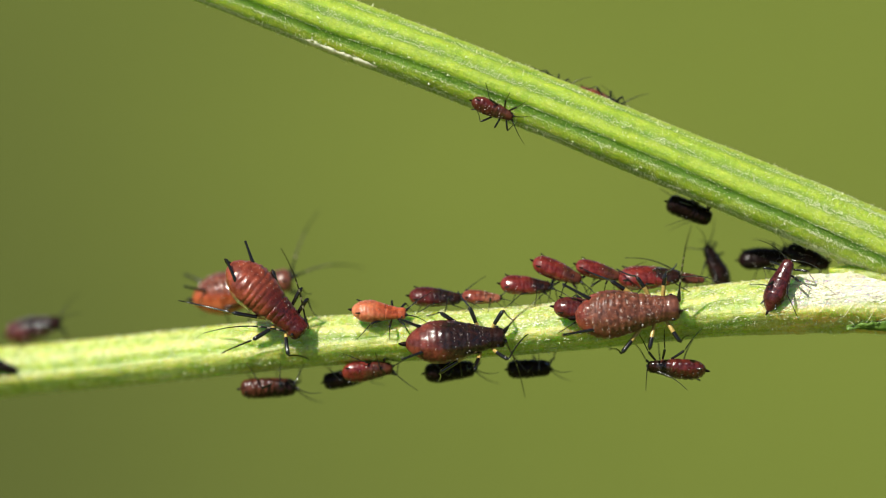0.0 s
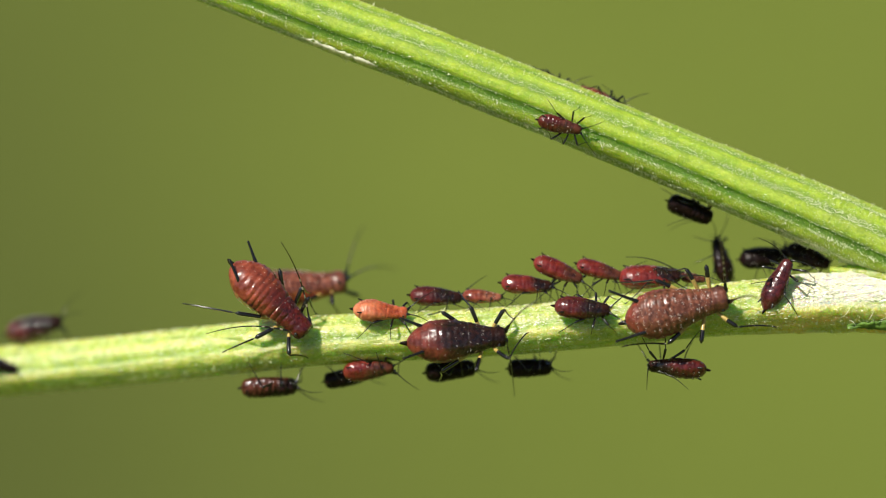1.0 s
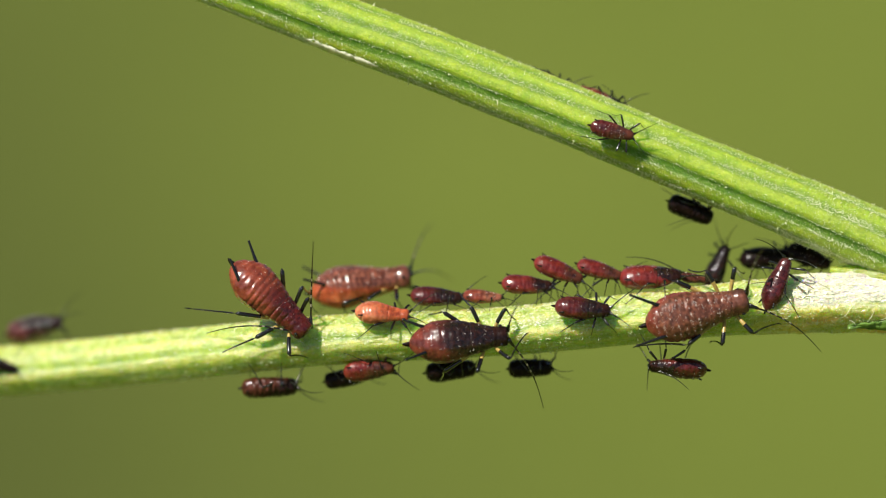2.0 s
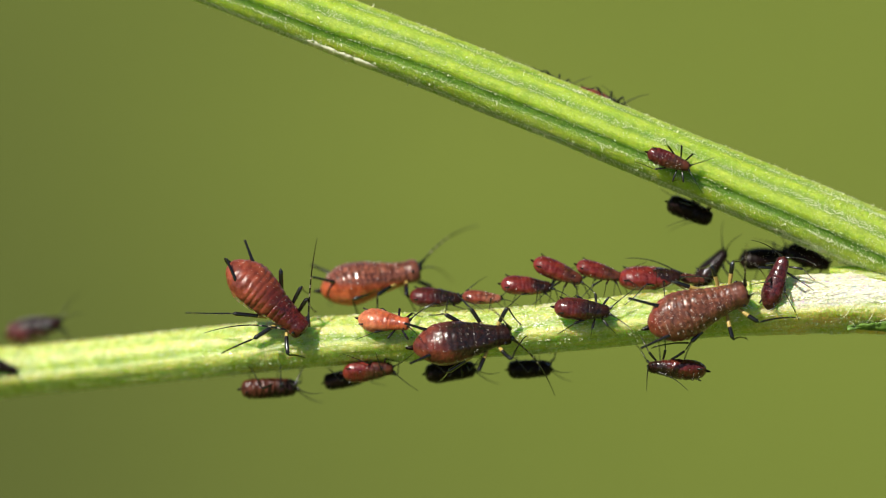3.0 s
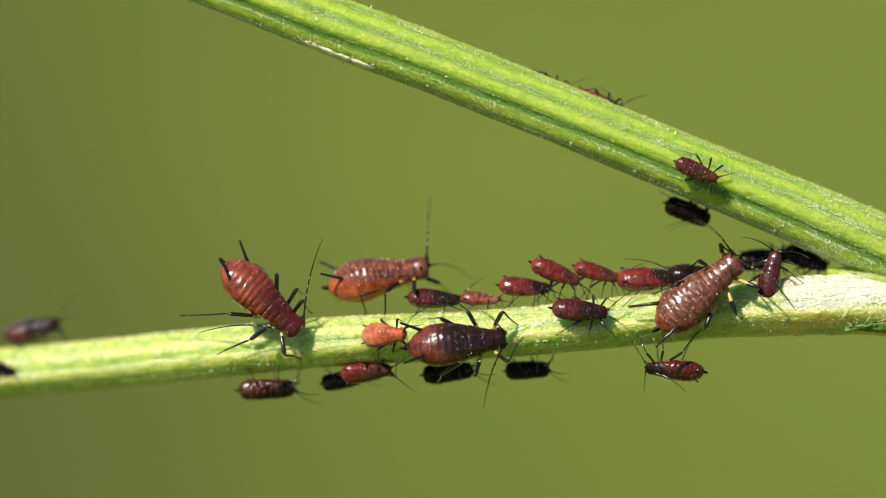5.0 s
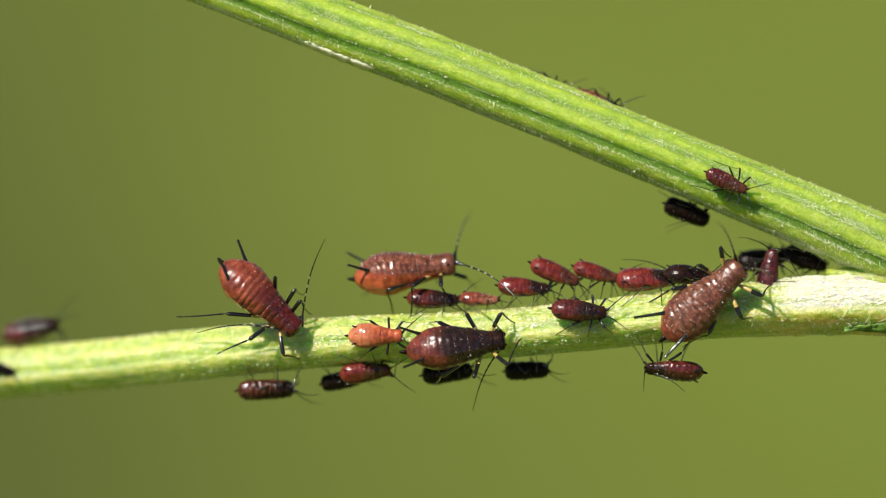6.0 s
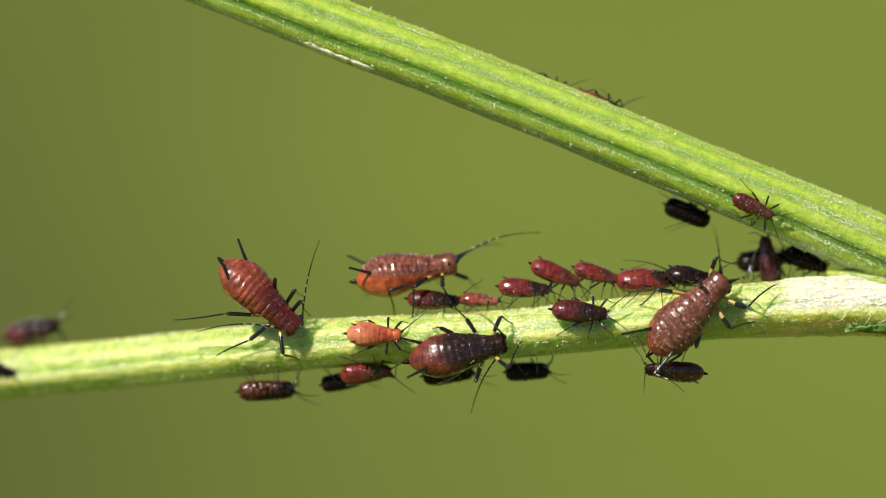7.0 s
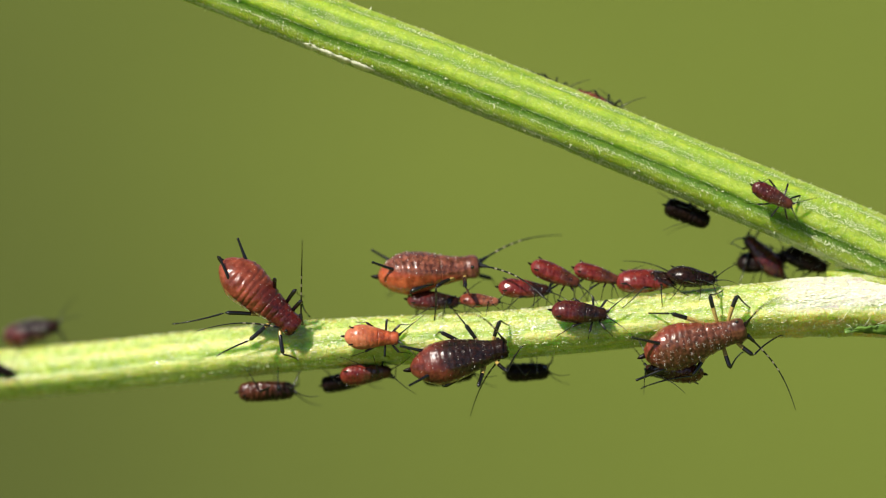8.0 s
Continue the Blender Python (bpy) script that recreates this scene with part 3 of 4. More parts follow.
class Aphid:
    def __init__(self, label, L, w, coat, front, stem, at, adult=False, seed=0, limbs=None, feelers=None, feet=None, rows=None, legs=1.0, pipes=None, grains=0, feeler_len=None, bumps=0.035, ripple=0.026, knobs=0.010, splay=(0.32, 0.24), lean=0.0, start=0.62, table=None, flat=0.86, grain=1.0, legs_at=None, back=0.22, far_legs=()):
        """at: keywords for body_pose; rows: (t, x, y, heading[, roll, d, yaw, lift]) where it moves."""
        self.L, self.w, self.stem, self.at, self.rows = L, w, stem, at, rows
        self.adult, self.rnd = adult, random.Random(seed)
        l = L * U
        self.l = l
        table = table or (ADULT if adult else NYMPH)
        ob = new("aphid")
        tagged(ob, label, "aphid", group="aphids on the stems")
        self.ob = ob
        # tail to head; the folds are closer on a grown body
        self.form = (table, l, w, seed * 3.7, ripple, flat, bumps, knobs, 15 if adult else 11)
        n, m = (110, 72) if adult else (56, 40)
        hide = [cuticle(coat, front, start)]
        part("abdomen", pigmented(mesh_of("abdomen", *body_piece(self.form, 0, 0.63, n, m), hide), l, back), ob)
        part("thorax", pigmented(mesh_of("thorax", *body_piece(self.form, 0.61, 0.855, n // 2, m), hide), l, back), ob)
        part("head", mesh_of("head", *body_piece(self.form[:4] + (0.02,) + self.form[5:], 0.835, 1.0, n // 4, m), [cuticle(front)]), ob)
        rh = profile(table, 0.93) * w * l / 2
        for sy in (1, -1):
            part("eye", mesh_of("eye", *limb(0.035 * l, 0.018 * l, 0.018 * l, 6, 8), [JET]), ob, m=aim(Vector((0.42 * l, sy * rh * 0.80, rh * 0.25)), Vector((0, sy, 0.2)), Vector((0, 0, 1))))
        # cornicles and tail
        pl = (pipes or (0.24 if adult else 0.10)) * l
        rp = profile(table, 0.17) * w * l / 2
        for sy in (1, -1):
            part("cornicle", mesh_of("cornicle", *tube([(pl * u, 0, 0) for u in (0, 0.04, 0.3, 0.6, 0.9, 0.96, 1)], [r * l for r in ((0.017, 0.021, 0.016, 0.0135, 0.012, 0.014, 0.010))], 10), [JET]), ob, "black tube-like cornicle",
                 aim(Vector((-0.325 * l, sy * rp * 0.74, rp * 0.46)), Vector((-1, sy * splay[0] + lean, splay[1])), Vector((0, 0, 1))))
        part("cauda", mesh_of("cauda", *tube([(-0.47 * l, 0, 0.0), (-0.50 * l, 0, 0.006 * l), (-0.54 * l, 0, 0.014 * l), (-0.565 * l, 0, 0.02 * l)], [0.03 * l, 0.026 * l, 0.018 * l, 0.006 * l], 10), [cuticle("black")]), ob)
        # antennae
        fl = (feeler_len or (0.95 if adult else 0.62)) * l
        self.fl = fl
        self.feelers = []
        pts, rad = [], []
        for i in range(33):
            u = i / 32
            pts.append((fl * u, 0, fl * 0.10 * (math.sin(math.pi * u * 0.9) - 0.31 * u)))
            joint = 1.25 if i in (2, 3, 8, 13, 17, 20) else 1.0
            rad.append(l * (0.0105 if adult else 0.0125) * (1 - 0.68 * u) * joint * (2.6, 2.5, 1.5, 1.35)[i] if i < 4 else l * (0.0105 if adult else 0.0125) * (1 - 0.68 * u) * joint)
        av, af = tube(pts, rad, 7)
        # every third ring of an adult's antenna is painted pale as a glint
        aslot = [1 if (k // 7) % 3 == 1 and 4 < k // 7 < 19 and adult else 0 for k in range(len(af))]
        fmesh = mesh_of("antenna", av, af, [JET, GLINT_RING], aslot)
        for k, sy in enumerate((1, -1)):
            self.feelers.append(part("antenna", fmesh, ob, "thin jointed black antenna"))
        self.fbase = [Vector((0.485 * l, sy * rh * 0.45, rh * 0.25)) for sy in (1, -1)]
        # legs: femur with tibia under it
        lm = [JET, AMBER]
        cutf = (0.0, limbs if limbs is not None else (0.5 if adult else 0.2))
        cutt = (2, 3)
        k = legs * (1.0 if adult else 0.86)
        t0 = 1.0 if adult else 1.05
        self.legs = []
        for q, (fe, ti) in enumerate(((0.29, 0.36), (0.30, 0.38), (0.38, 0.50))):
            fe, ti = fe * l * k, ti * l * k
            fm = mesh_of("leg", *split_limb(fe, 0.014 * l * t0, 0.022 * l * t0, cutf, 0.003 * l, 0.04)[:2], lm, split_limb(fe, 1, 1, cutf)[2])
            tv = split_limb(ti, 0.0105 * l * t0, 0.0068 * l * t0, cutt, 0, -0.04)
            tarsus = (tube([(ti * 0.98, 0, 0), (ti * 1.05, 0, 0.006 * l), (ti * 1.11, 0, 0.022 * l)], [0.008 * l, 0.007 * l, 0.004 * l], 6), 0)
            base = len(tv[0])
            verts = tv[0] + tarsus[0][0]
            faces = tv[1] + [tuple(i + base for i in f) for f in tarsus[0][1]]
            tm = mesh_of("tibia", verts, faces, lm, tv[2] + [0] * len(tarsus[0][1]))
            for sy in (1, -1):
                leg = part("leg", fm, ob)
                tib = part("tibia", tm, leg)
                s_hip, wide = HIPS[q]
                r = profile(table, s_hip) * w * l / 2
                hip = Vector(((s_hip - 0.5) * l, sy * r * wide, -r * 0.45))
                self.legs.append((leg, tib, hip, fe, ti, sy, q))
        self.wax(grains if grains else 24, grain)
        self.feet_fixed, self.legs_at, self.far_legs = feet or {}, legs_at or {}, far_legs
        self.feeler_rows = feelers or {}
        self.settle()

    def wax(self, count, grain):
        """Grains for wax, dew and painted glints, most on the crests of the folds."""
        verts, faces = [], []
        rnd, segs = self.rnd, self.form[8]
        for _ in range(count):
            s = rnd.uniform(0.04, 0.84)
            if rnd.random() < 0.75:
                s = (rnd.randrange(1, int(segs * 0.84)) + 0.5 + rnd.gauss(0, 0.10)) / segs
            a = rnd.gauss(math.pi / 2, 0.8)
            if rnd.random() < 0.35:
                a = math.pi / 2 + round((a - math.pi / 2) / 0.36) * 0.36 + rnd.gauss(0, 0.04)
            if noise.noise((s * 9, a * 2.5, 0.3)) < rnd.uniform(-0.7, 0.3):
                continue
            p = skin_point(self.form, s, a)
            g = grain * (0.28 + 0.62 * rnd.random() ** 2) * U * (1.5 if rnd.random() < 0.06 else 1.0)
            c = len(verts)
            for v in ((1, 0, 0), (-1, 0, 0), (0, 1, 0), (0, -1, 0), (0, 0, 1), (0, 0, -1)):
                verts.append(p + Vector(v) * g * rnd.uniform(0.7, 1.3))
            faces += [(c, c + 2, c + 4), (c + 2, c + 1, c + 4), (c + 1, c + 3, c + 4), (c + 3, c, c + 4), (c + 2, c, c + 5), (c + 1, c + 2, c + 5), (c + 3, c + 1, c + 5), (c, c + 3, c + 5)]
        tagged(part("wax_glints", mesh_of("wax_glints", verts, faces, [WAX_GLINT]), self.ob, "pale specks of wax and dew"), kind="stuff")

    def pose_at(self, t):
        kw = dict(self.at)
        if self.rows:
            ts = [r[0] for r in self.rows]
            vals = []
            for c in range(1, 8):
                col = [(r[c] if len(r) > c else None) for r in self.rows]
                vals.append(None if col[0] is None else smooth_value(ts, col, t))
            kw.update(x=vals[0], y=vals[1], h=vals[2])
            if vals[3] is not None:
                kw["roll"] = vals[3]
            if vals[4] is not None:
                kw["d"] = vals[4]
            if vals[5] is not None:
                kw["yaw"] = vals[5]
            if vals[6] is not None:
                kw["lift"] = vals[6]
        return body_pose(self.stem, L=self.L, w=self.w, **kw)

    def rest_foot(self, body, j):
        leg, tib, hip, fe, ti, sy, q = self.legs[j]
        fx, fy = STANCE[q]
        p = body @ Vector((fx * self.l, sy * fy * self.l, -self.l * (self.w * 0.4 + 0.06)))
        f = self.stem.foot(p)
        h = body @ hip
        far = (f - h).length
        if far > 1.25 * (fe + ti):
            f = p
        return f

    def stand(self, j, t):
        """Knee and foot of a leg whose stance is known in the plan: the knee stands off towards the viewer, the foot back on the stem."""
        rows = self.legs_at[j]
        places = []
        for row in rows:
            body = self.pose_at(row[0])
            leg, tib, hip, fe, ti, sy, q = self.legs[j]
            at = body @ hip
            for (x, y), size, away in (((row[1], row[2]), fe, 1 if j in self.far_legs else -1), ((row[3], row[4]), ti, 1)):
                d = at.dot(FWD)
                k = (1 + d / U / REACH) * U
                step = RIGHT * ((x - 784) * k - at.dot(RIGHT)) + UP * ((441 - y) * k - at.dot(UP))
                if step.length > 0.96 * size:
                    step *= 0.96 * size / step.length
                at = at + step + FWD * (away * math.sqrt(size * size - step.length_squared))
                places.append(at)
        ts = [r[0] for r in rows]
        return [Vector([smooth_value(ts, [p[c] for p in places[o::2]], t) for c in range(3)]) for o in (0, 1)]

    def bend(self, body, j, foot, knee=None):
        """Two-bone leg: poses of femur and tibia that put the foot there."""
        leg, tib, hip, fe, ti, sy, q = self.legs[j]
        f = body.inverted() @ foot
        v = f - hip
        reach = min(max(v.length, abs(ti - fe) * 1.05 + 1e-7), (fe + ti) * 0.985)
        u = v.normalized()
        hint = (Vector((0.35, sy * 0.75, 0.55)), Vector((-0.15, sy * 0.80, 0.60)), Vector((-0.85, sy * 0.60, 0.55)))[q]
        if knee is not None:
            hint = body.inverted() @ knee - hip
        n = hint - u * hint.dot(u)
        n = n.normalized() if n.length > 1e-9 else u.orthogonal().normalized()
        ca = (fe * fe + reach * reach - ti * ti) / (2 * fe * reach)
        ca = max(-1.0, min(1.0, ca))
        sa = math.sqrt(1 - ca * ca)
        knee = hip + (u * ca + n * sa) * fe
        end = hip + u * reach
        a = aim(hip, knee - hip, n)
        b = aim(knee, end - knee, n)
        return a, a.inverted() @ b

    def feeler_pose(self, body, k, tip):
        base = self.fbase[k]
        if tip is None:
            sy = (1, -1)[k]
            d = Vector((0.75, sy * 0.62, 0.30 + 0.1 * self.rnd.uniform(-1, 1)))
        else:
            o = body @ base
            q = o / U
            px, py = 784 + q.dot(RIGHT), 441 - q.dot(UP)
            dx, dy = tip[0] - px, tip[1] - py
            flat = math.hypot(dx, dy)
            full = self.fl / U
            dd = math.sqrt(max(0.0, full * full - flat * flat)) * tip[2]
            d = body.inverted().to_3x3() @ (RIGHT * dx - UP * dy + FWD * dd)
        return aim(base, d, Vector((0, 0, 1)) if tip is None else body.inverted().to_3x3() @ UP)

    def fixed_foot(self, j, rest):
        return W(*self.feet_fixed[j]) if j in self.feet_fixed else rest

    def settle(self):
        body = self.pose_at(0.0)
        self.ob.matrix_basis = body
        for j, (leg, tib, *_) in enumerate(self.legs):
            if j in self.legs_at:
                knee, foot = self.stand(j, 0.0)
                leg.matrix_basis, tib.matrix_basis = self.bend(body, j, foot, knee)
            else:
                leg.matrix_basis, tib.matrix_basis = self.bend(body, j, self.fixed_foot(j, self.rest_foot(body, j)))
        for k in (0, 1):
            r = self.feeler_rows.get(k)
            tip = None if r is None else (r if not isinstance(r, list) else r[0][1:])
            self.feelers[k].matrix_basis = self.feeler_pose(body, k, tip)

    def move(self):
        """Keys the body, its planted and stepping feet, and its feelers."""
        step, last = 0.1, 8.0
        times = [round(i * step, 3) for i in range(int(last / step) + 1)]
        if self.rows:
            bodies = [self.pose_at(t) for t in times]
            walk(self.ob, list(zip(times, bodies)))
            planted = [self.fixed_foot(j, self.rest_foot(bodies[0], j)) for j in range(6)]
            swing = [None] * 6
            keys = [([], []) for _ in range(6)]
            for i, t in enumerate(times):
                ahead = bodies[min(i + 3, len(bodies) - 1)]
                for j in range(6):
                    if j in self.legs_at:
                        knee, foot = self.stand(j, t)
                        a, b = self.bend(bodies[i], j, foot, knee)
                        keys[j][0].append((t, a))
                        keys[j][1].append((t, b))
                        continue
                    if swing[j]:
                        a, b, k = swing[j]
                        k += 1
                        f = k / 2
                        planted[j] = a.lerp(b, f) + (bodies[i].to_3x3() @ Vector((0, 0, 1))) * (0.07 * self.l * math.sin(math.pi * f))
                        swing[j] = (a, b, k) if k < 2 else None
                    elif j not in self.feet_fixed or (bodies[i] @ self.legs[j][2] - planted[j]).length > 0.97 * (self.legs[j][3] + self.legs[j][4]):
                        want = self.rest_foot(ahead, j)
                        busy = any(swing[x] for x in range(6) if (x // 2 + x) % 2 != (j // 2 + j) % 2)
                        off = (self.rest_foot(bodies[i], j) - planted[j]).length
                        if (off > 0.16 * self.l and not busy) or off > 0.30 * self.l:
                            swing[j] = (planted[j].copy(), want, 0)
                    a, b = self.bend(bodies[i], j, planted[j])
                    keys[j][0].append((t, a))
                    keys[j][1].append((t, b))
            for j, (leg, tib, *_) in enumerate(self.legs):
                walk(leg, keys[j][0])
                walk(tib, keys[j][1])
        for k, r in self.feeler_rows.items():
            if isinstance(r, list):
                ts = [x[0] for x in r]
                out = []
                for t in [round(i * 0.2, 3) for i in range(41)]:
                    tip = tuple(smooth_value(ts, [x[c] for x in r], t) for c in (1, 2, 3))
                    out.append((t, self.feeler_pose(self.pose_at(t), k, tip)))
                walk(self.feelers[k], out)


def smooth_value(ts, vs, t):
    """Monotone cubic through the rows."""
    if t <= ts[0]:
        return vs[0]
    if t >= ts[-1]:
        return vs[-1]
    i = max(k for k in range(len(ts) - 1) if ts[k] <= t)

    def slope(k):
        if k in (0, len(ts) - 1):
            return 0.0
        a = (vs[k] - vs[k - 1]) / (ts[k] - ts[k - 1])
        b = (vs[k + 1] - vs[k]) / (ts[k + 1] - ts[k])
        return 0.0 if a * b <= 0 else 2 * a * b / (a + b)
    h = ts[i + 1] - ts[i]
    f = (t - ts[i]) / h
    return ((2 * f ** 3 - 3 * f * f + 1) * vs[i] + (f ** 3 - 2 * f * f + f) * h * slope(i)
            + (3 * f * f - 2 * f ** 3) * vs[i + 1] + (f ** 3 - f * f) * h * slope(i + 1))

MOVERS = []


def mover(a):
    MOVERS.append(a)
    return a


# large wingless adults; legs_at: seconds, knee x, y, foot x, y
mover(Aphid("large brick-red aphid with raised abdomen, feeding on the stem", 182, 0.445, "brick", "maroon", stem_low, dict(x=466, y=522, h=-47, roll=58, d=-38), True, 1, limbs=0.34, ripple=0.05, bumps=0.02, knobs=0.012, grains=90, grain=1.1,
            splay=(0.05, 0.22), lean=0.42, start=0.66,
            rows=[(0, 470, 530, -43), (0.5, 473, 531, -42), (1.5, 475, 531, -43), (3.5, 468, 526, -42), (6, 463, 524, -42), (8, 462, 518, -42)],
            legs_at={0: [(0, 545, 528, 556, 560), (3.5, 543, 527, 553, 552), (8, 538, 526, 548, 555)], 1: [(0, 510, 630, 540, 636), (8, 505, 630, 535, 637)],
                     2: [(0, 534, 508, 545, 522), (3.5, 532, 506, 542, 520), (8, 527, 506, 536, 520)], 3: [(0, 440, 606, 395, 624), (8, 436, 604, 390, 622)],
                     4: [(0, 478, 462, 470, 480), (1.5, 496, 474, 490, 490), (8, 490, 486, 484, 500)],
                     5: [(0, 355, 545, 292, 528), (1.5, 386, 552, 330, 545), (3.5, 386, 552, 332, 556), (6.5, 378, 550, 320, 560), (8, 372, 546, 315, 568)]},
            feelers={0: [(0, 500, 440, -1), (1, 498, 430, -1), (1.5, 548, 430, -1), (3.5, 565, 420, -1), (6.5, 582, 420, -1), (8, 541, 420, -1)], 1: (350, 590, -1)}))
RUST_ROWS = [(0, 425, 520, 12, 14, 120), (0.5, 468, 520, 10, 14, 118), (1.0, 520, 520, 9, 14, 112), (1.5, 608, 518, 9, 14, 95), (2.8, 652, 503, 12, 14, 62), (3.5, 650, 503, 12, 14, 52), (4.0, 655, 500, 13, 14, 48),
             (4.5, 656, 499, 13, 14, 42), (6.0, 718, 484, 9, 14, 26), (6.5, 730, 481, 9, 14, 22), (7.0, 720, 484, 11, 14, 22), (7.5, 752, 480, 6, 14, 18), (8.0, 760, 482, 6, 14, 16)]
# knee and foot from the body's middle
RUST_ROWS = [(t, x + 3, y - 6, *rest) for t, x, y, *rest in RUST_ROWS]
RUST_STANCE = {0: (112, 12, 124, 26), 1: (64, 26, 78, 52), 2: (40, -8, 62, 24), 3: (12, 26, 8, 98), 4: (-40, 4, -70, 40), 5: (-38, 36, -22, 86)}
mover(Aphid("large orange-brown aphid walking along the top of the stem", 184, 0.46, "rust", "sienna", stem_low, dict(x=425, y=520, h=12, roll=22, d=110), True, 2, limbs=0.3, start=0.55, back=0.75, flat=1.0, grains=170, grain=1.4, bumps=0.025, ripple=0.024, knobs=0.005, splay=(0.50, 0.62), pipes=0.27, feeler_len=0.87, far_legs=(0, 2, 4),
            rows=RUST_ROWS, legs_at={j: [(r[0], r[1] + a, r[2] + b, r[1] + c, r[2] + d) for r in RUST_ROWS] for j, (a, b, c, d) in RUST_STANCE.items()},
            feelers={0: [(0, 560, 370, 1), (1, 640, 400, 1), (1.5, 712, 395, 1), (3.5, 860, 400, 1), (4.0, 860, 440, 1), (4.5, 752, 340, 1), (6, 840, 370, 1), (6.5, 950, 395, 1), (8, 1000, 410, 1)],
                     1: [(0, 640, 475, 1), (1, 700, 480, 1), (1.5, 800, 500, 1), (3.5, 800, 500, 1), (4.5, 800, 480, 1), (6.5, 935, 535, -1), (7, 900, 430, 1), (8, 970, 525, -1)]}))
mover(Aphid("large glossy dark maroon-black aphid on the stem", 178, 0.435, "umber", "dark", stem_low, dict(x=806, y=604, h=4, roll=66), True, 3, table=GROWN, back=0.30, start=0.56, limbs=0.45,
            rows=[(0, 806, 604, 4), (1.5, 807, 604, 4), (3.0, 817, 604, 8), (4.5, 812, 605, 5), (6.0, 811, 610, 7), (7.0, 814, 620, 11), (8.0, 816, 630, 13)], grains=130, grain=1.1, bumps=0.02, ripple=0.016, knobs=0.014, splay=(0.40, 0.25), pipes=0.24, feeler_len=0.85,
            legs_at={0: [(0, 893, 546, 914, 571), (1.5, 893, 545, 914, 570), (3.5, 901, 538, 928, 580), (6.5, 893, 548, 922, 572), (8, 892, 552, 917, 573)],
                     1: [(0, 900, 637, 930, 597), (1.5, 900, 637, 928, 595), (3.5, 905, 636, 928, 600), (6.5, 906, 645, 924, 602), (8, 902, 652, 926, 612)],
                     2: [(0, 826, 532, 814, 522), (3.5, 824, 534, 812, 526), (6.5, 824, 546, 812, 540), (8, 817, 555, 810, 548)],
                     3: [(0, 840, 656, 850, 632), (3.5, 845, 660, 852, 634), (6.5, 842, 670, 848, 640), (8, 850, 680, 856, 650)],
                     4: [(0, 770, 548, 745, 561), (3.5, 772, 548, 748, 558), (6.5, 765, 564, 750, 572), (8, 760, 570, 758, 595)]},
            feet={5: (776, 676, 20)},
            feelers={0: [(0, 965, 535, -1), (1.5, 955, 530, -1), (3, 840, 540, -1), (8, 825, 545, -1)], 1: [(0, 930, 705, 1), (1, 910, 705, 1), (1.5, 945, 730, 1), (3.5, 985, 695, 1), (4.5, 872, 722, 1), (6.5, 838, 725, 1), (8, 836, 732, 1)]}))
